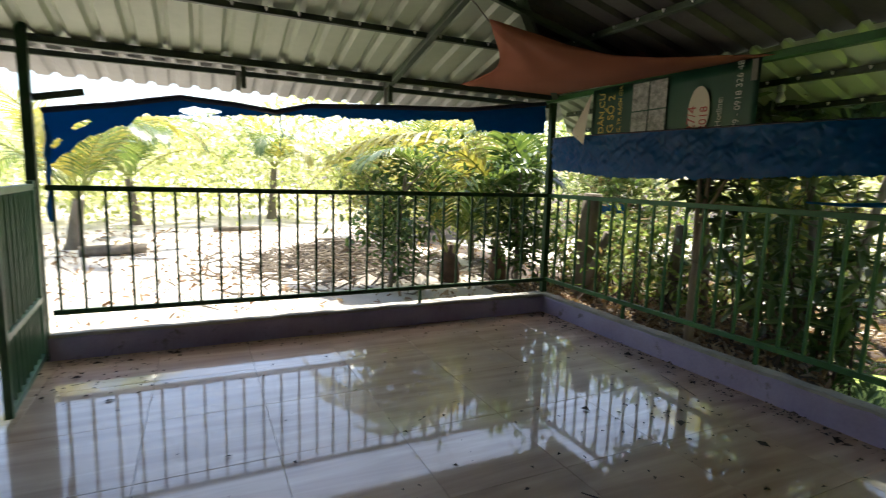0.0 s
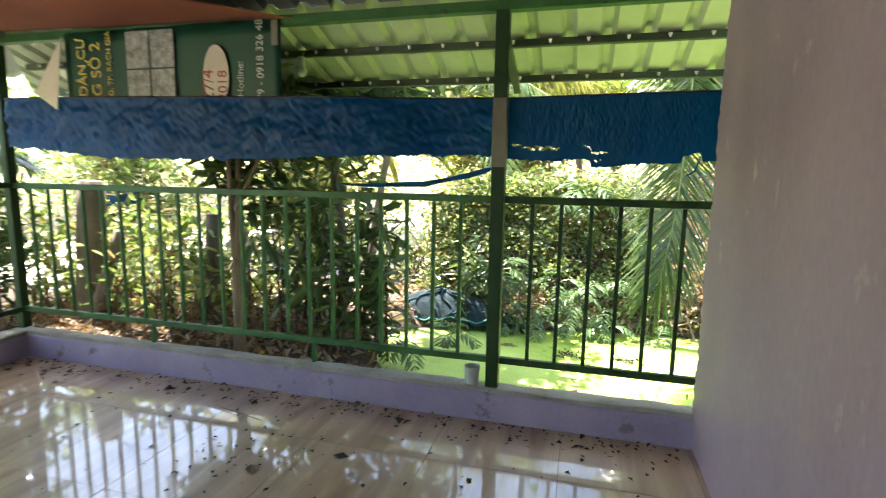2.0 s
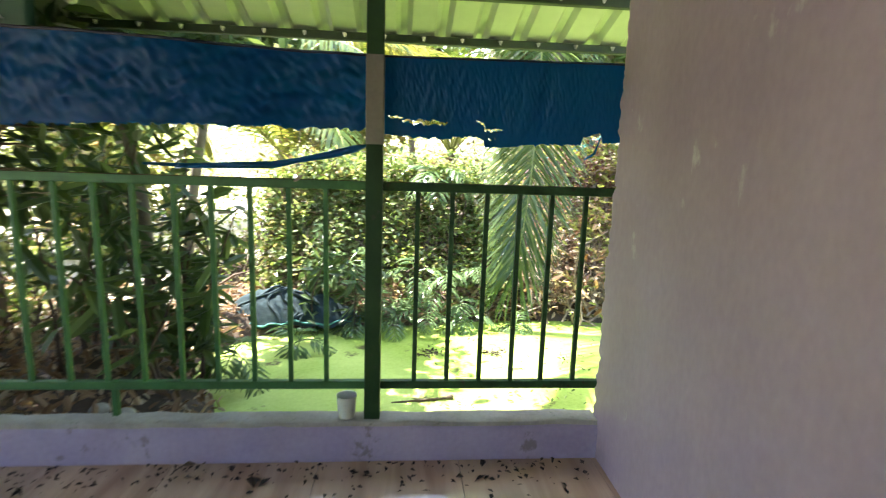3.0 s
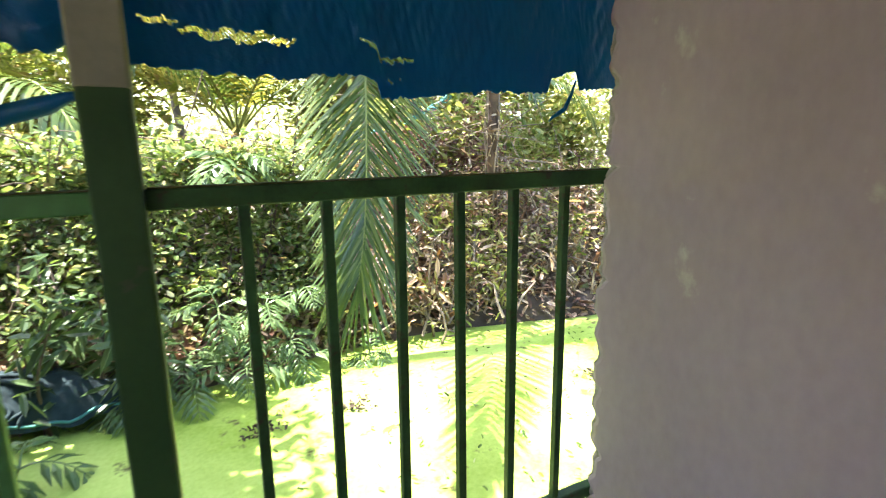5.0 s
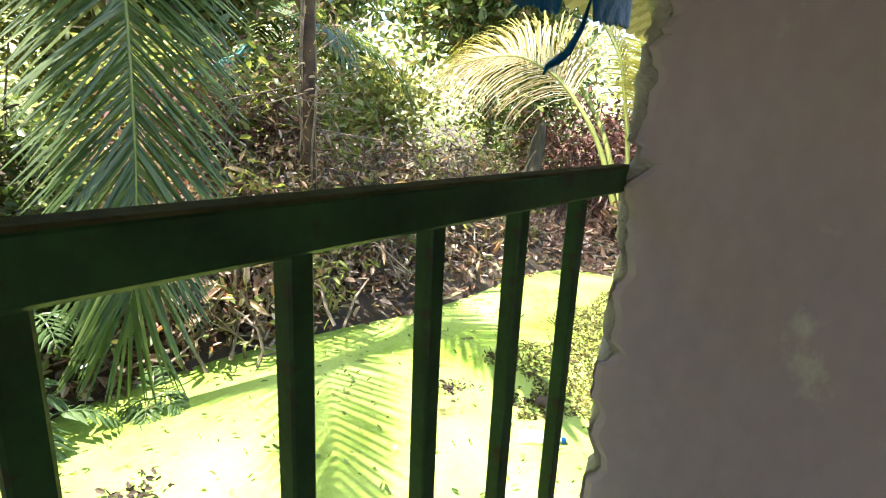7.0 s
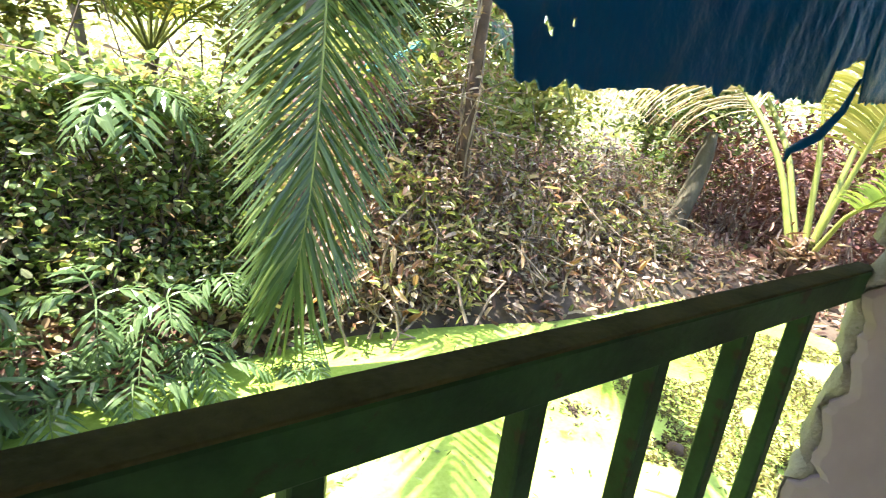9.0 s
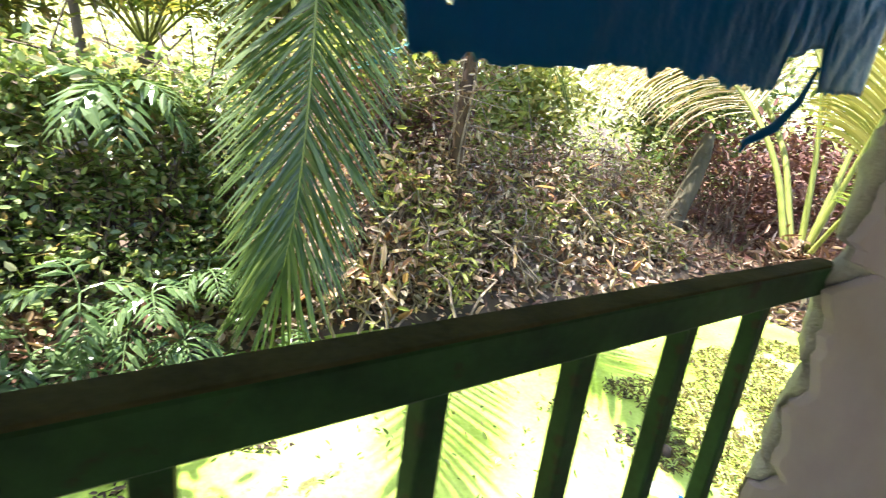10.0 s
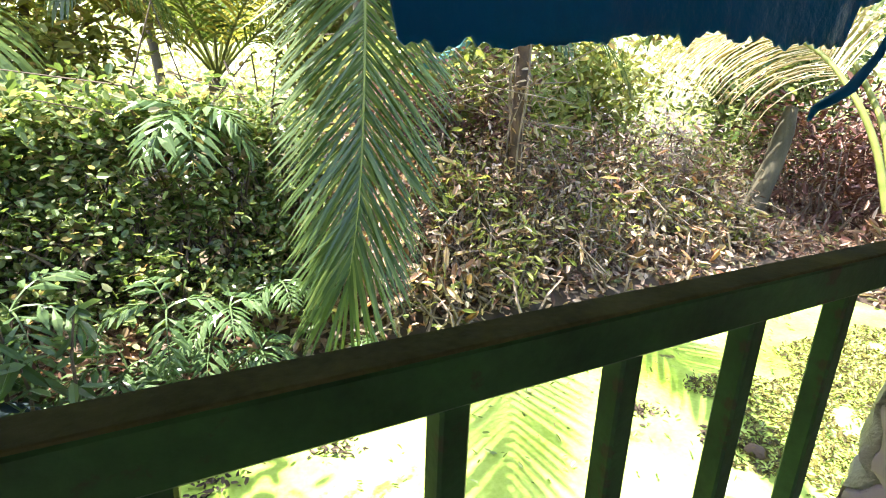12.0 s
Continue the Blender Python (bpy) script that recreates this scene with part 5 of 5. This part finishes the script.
for x, y, r, nm, lb, m in ((5.82, 0.92, 0.05, "coconut_husk", "brown coconut husk half under water", M_VINE), (2.62, 0.33, 0.04, "stone", "small grey stone by the kerb", M_STONE), (2.05, 0.36, 0.05, "stone", "small grey stone by the kerb", M_STONE), (1.9, 0.42, 0.045, "stone", "small grey stone by the kerb", M_STONE)):
    b = Builder()
    b.grid(np.array([[(x + r * math.cos(a) * math.cos(e) * (1 + 0.2 * noise.noise((a, e, x))), y + r * math.sin(a) * math.cos(e), (-0.2 if y > 0.6 or x > 2.5 else 0.03) + r * 0.7 * math.sin(e)) for a in np.linspace(0, 2 * math.pi, 15)] for e in np.linspace(-1.57, 1.57, 9)]))
    solid(nm, b, m, lb, nm.replace("_", " "), smooth=True)

# ---- yard side ----
small_palm(-1.9, -0.15, 0.0, ((255, 2.4, 2.6, 2.6, 0.6, L_PALMYEL, 0.7), (300, 2.6, 2.4, 2.2, 0.55, L_PALM, 0.6), (75, 1.8, 2.4, 2.2, 0.6, L_PALM, 0.6), (100, 2.6, 2.2, 1.8, 0.55, L_PALM, 0.6), (190, 2.4, 2.2, 1.8, 0.5, L_PALMYEL, 0.6), (20, 2.2, 2.2, 2.0, 0.5, L_PALM, 0.6)), "young coconut palm with a yellowing arched leaf behind the railing", 0.45)
arch = thing("young_coconut_palm", "young coconut palm with one long yellow arched leaf by the corner", "palm", "young palms")
part("stem", Builder().tube([(-1.9, 0.6, -0.1), (-1.9, 0.6, 0.2), (-1.9, 0.57, 0.5)], [0.14, 0.12, 0.05], 10), M_REDBARK, arch, "short fibrous base", True)
add_frond(arch, frond_along(bent([(-1.9, 0.57, 0.4), (-1.9, 0.5, 1.2), (-1.92, 0.15, 1.6), (-1.95, -0.5, 1.86), (-2.0, -1.1, 1.82), (-2.05, -1.65, 1.6)]), 0.82, 84, 0.9, 0.05, 1.0, 0.6, 0.3), L_PALMYEL, "yellow arched leaf")
add_frond(arch, frond_along(bent([(-1.9, 0.6, 0.4), (-1.8, 0.8, 1.2), (-1.7, 0.7, 1.8), (-1.6, 0.4, 2.0), (-1.5, 0.0, 1.95)]), 0.55, 50, 0.6, 0.045, 1.0, 0.6, 0.3), L_PALM)


# Added high crown that shades the corner foliage and dims the floor reflection.
leaf_tree(0.5, 1.75, 3.9, 1.0, 5500, 0.13, L_DARK, "leafy tree added at the garden corner as a shade caster", 0.045, "garden trees", 0.8)
# Added tree, placed by the sun's angle to shade the pond's left part.
leaf_tree(1.5, 2.4, 4.2, 0.75, 2800, 0.13, L_DARK, "unseen leafy tree added at the hedge end to shade the water", 0.05, "garden trees", 0.8)
# Row of high crowns, added to block bright sky from the floor's reflection.
for x, y, h in ((-2.5, 9.4, 7.0), (0.6, 10.2, 7.5), (3.6, 9.8, 7.2), (6.6, 10.4, 7.5), (10.0, 10.2, 7.5)):
    leaf_tree(x, y, h, 1.9, 7000, 0.22, L_HEDGE, "tall tree added behind the garden to darken floor reflections", 0.09, "tall trees", 0.6)
# Two added canopies above the view that throw shade on the far bank.
leaf_tree(6.6, 5.8, 5.0, 1.8, 9000, 0.2, L_HEDGE, "tall broad tree added to shade the far bank, crown out of view", 0.11, "garden trees", 0.8)
leaf_tree(11.6, 5.4, 5.0, 2.2, 9000, 0.2, L_HEDGE, "tall broad tree added to shade the far bank, crown out of view", 0.1, "garden trees", 0.8)
leaf_tree(-1.5, -1.15, 2.0, 0.7, 1000, 0.11, L_FERN, "small tree with a thin forked trunk behind the railing", 0.035)
leaf_tree(-1.2, 0.45, 2.2, 0.7, 1300, 0.12, L_FERN, "small leafy tree beside the corner post", 0.035)
leaf_tree(-3.2, 0.9, 2.8, 1.0, 3000, 0.11, L_BRIGHT, "leafy garden tree at the yard's edge", 0.06)
leaf_tree(-4.5, -0.2, 2.6, 1.0, 3600, 0.1, L_BRIGHT, "sunlit leafy garden tree at the yard's edge", 0.05)
pile = Builder()
for _ in range(620):
    p = np.array([RNG.normal(-3.2, 0.8), RNG.normal(-1.2, 0.85), 0.0])
    p[2] = 0.02 + 0.36 * math.exp(-((p[0] + 3.2) ** 2 + (p[1] + 1.2) ** 2) / 1.2) * RNG.random()
    d = unit(RNG.normal(size=3) * np.array([1, 1, 0.25])) * RNG.uniform(0.2, 0.6)
    pile.tube([p - d / 2, p + RNG.normal(size=3) * 0.03, p + d / 2 + np.array([0, 0, 0.03])], [0.01, 0.014, 0.006], 4)
solid("brushwood_pile", pile, M_BARK, "heap of dry palm stalks and twigs in the yard", "brushwood", kind="stuff")
for x, y, r, ln, a in ((-5.2, -4.4, 0.09, 0.9, 95), (-8.5, -2.4, 0.06, 1.0, 85)):
    c, q = math.cos(radians(a)), math.sin(radians(a))
    solid("log", Builder().tube([(x + c * ln * u, y + q * ln * u, r * 0.7 + 0.02 * u) for u in (-0.5, -0.2, 0.1, 0.5)], [r, r * 1.05, r, r * 0.85], 9), M_BARK, "old dark log lying in the yard", "log", "logs", smooth=True)
for i, (x, y, h, lean) in enumerate(((-6.3, -5.1, 0.9, (0.05, 0.1)), (-10.5, -4.6, 1.2, (0.1, -0.1)), (-12, -1.2, 1.6, (-0.1, 0.1)), (-8.0, 2.4, 1.4, (0.1, 0.0)))):
    p, c = coconut_palm(x, y, h, lean, "coconut palm with sunlit yellow-green leaves in the yard", "yard palms")
    for j in range(11):
        a = 2 * math.pi * j / 11 + i
        add_frond(p, frond(2.8, c, (math.cos(a), math.sin(a), RNG.uniform(0.8, 2.6)), RNG.uniform(1.6, 2.6), 0.65, 38, 0.6, 0.045), L_PALMYEL if (i + j) % 2 == 0 else L_PALM)
# palms behind the hedge
for i, (x, y, h) in enumerate(((1.4, 6.2, 1.3), (4.0, 7.0, 1.5), (7.2, 6.6, 1.4), (-1.8, 6.0, 1.8))):
    p, c = coconut_palm(x, y, h, (0.2, -0.1), "coconut palm with hanging yellow-green leaves behind the hedge", "garden palms")
    for j in range(12):
        a = 2 * math.pi * j / 12 + i
        add_frond(p, frond(2.9, c, (math.cos(a), math.sin(a), RNG.uniform(0.8, 2.4)), RNG.uniform(1.6, 2.6), 0.7, 40, 0.9, 0.045), L_PALMYEL if (i + j) % 3 == 0 else L_PALM)
# long arching leaves whose leaflets hang like a curtain
curtain = thing("coconut_palm", "coconut palm with long arching leaves and hanging yellow leaflets", "palm tree", "garden palms")
part("trunk", Builder().tube([(1.5, 6.4, -0.1), (1.52, 6.38, 1.0), (1.55, 6.3, 2.0), (1.6, 6.25, 2.7)], [0.17, 0.13, 0.12, 0.11], 10), M_BARK, curtain, "", True)
for line, m in (([(1.6, 6.25, 2.6), (2.0, 6.0, 3.0), (2.7, 5.7, 2.95), (3.5, 5.45, 2.75), (4.3, 5.2, 2.4), (4.8, 5.1, 2.05)], L_PALMYEL),
                ([(1.6, 6.25, 2.6), (1.7, 5.9, 3.0), (2.1, 5.4, 2.95), (2.7, 5.0, 2.7), (3.3, 4.7, 2.3), (3.6, 4.6, 2.0)], L_PALM),
                ([(1.6, 6.25, 2.6), (1.5, 5.8, 2.95), (1.4, 5.2, 2.8), (1.35, 4.7, 2.5), (1.3, 4.3, 2.1)], L_PALMYEL),
                ([(1.6, 6.25, 2.6), (2.2, 6.4, 3.1), (3.2, 6.4, 3.1), (4.4, 6.3, 2.8), (5.4, 6.2, 2.3)], L_PALMYEL)):
    add_frond(curtain, frond_along(bent(line), 0.95, 74, 1.5, 0.038, 1.0, 0.5, 0.2), m)
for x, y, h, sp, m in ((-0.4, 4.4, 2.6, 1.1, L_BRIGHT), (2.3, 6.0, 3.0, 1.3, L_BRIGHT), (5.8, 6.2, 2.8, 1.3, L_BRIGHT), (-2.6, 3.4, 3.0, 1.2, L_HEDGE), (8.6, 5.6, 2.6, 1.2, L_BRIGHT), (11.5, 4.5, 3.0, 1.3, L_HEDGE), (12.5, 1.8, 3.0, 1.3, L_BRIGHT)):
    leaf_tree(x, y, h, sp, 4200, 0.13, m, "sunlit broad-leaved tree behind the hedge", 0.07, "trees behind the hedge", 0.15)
leafy("bush", "low bushes at the garden's corner", "bush", [((-1.6, 0.7, 0.0), (0.9, 2.2, 0.8), 1.0)], 2800, 0.1, L_HEDGE, twigs=120, clumps=110, tight=0.14)

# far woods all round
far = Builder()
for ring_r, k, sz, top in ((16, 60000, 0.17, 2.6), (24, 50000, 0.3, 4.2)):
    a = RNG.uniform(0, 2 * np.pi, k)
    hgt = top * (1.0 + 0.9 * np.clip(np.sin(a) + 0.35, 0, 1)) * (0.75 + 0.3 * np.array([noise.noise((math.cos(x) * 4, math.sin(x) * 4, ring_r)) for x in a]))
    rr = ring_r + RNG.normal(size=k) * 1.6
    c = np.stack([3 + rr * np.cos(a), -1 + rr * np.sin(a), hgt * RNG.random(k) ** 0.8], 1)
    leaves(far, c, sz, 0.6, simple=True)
solid("far_woods", far, L_FAR, "woods in pale haze-tinted greens that close the view all round", "woods", kind="stuff")
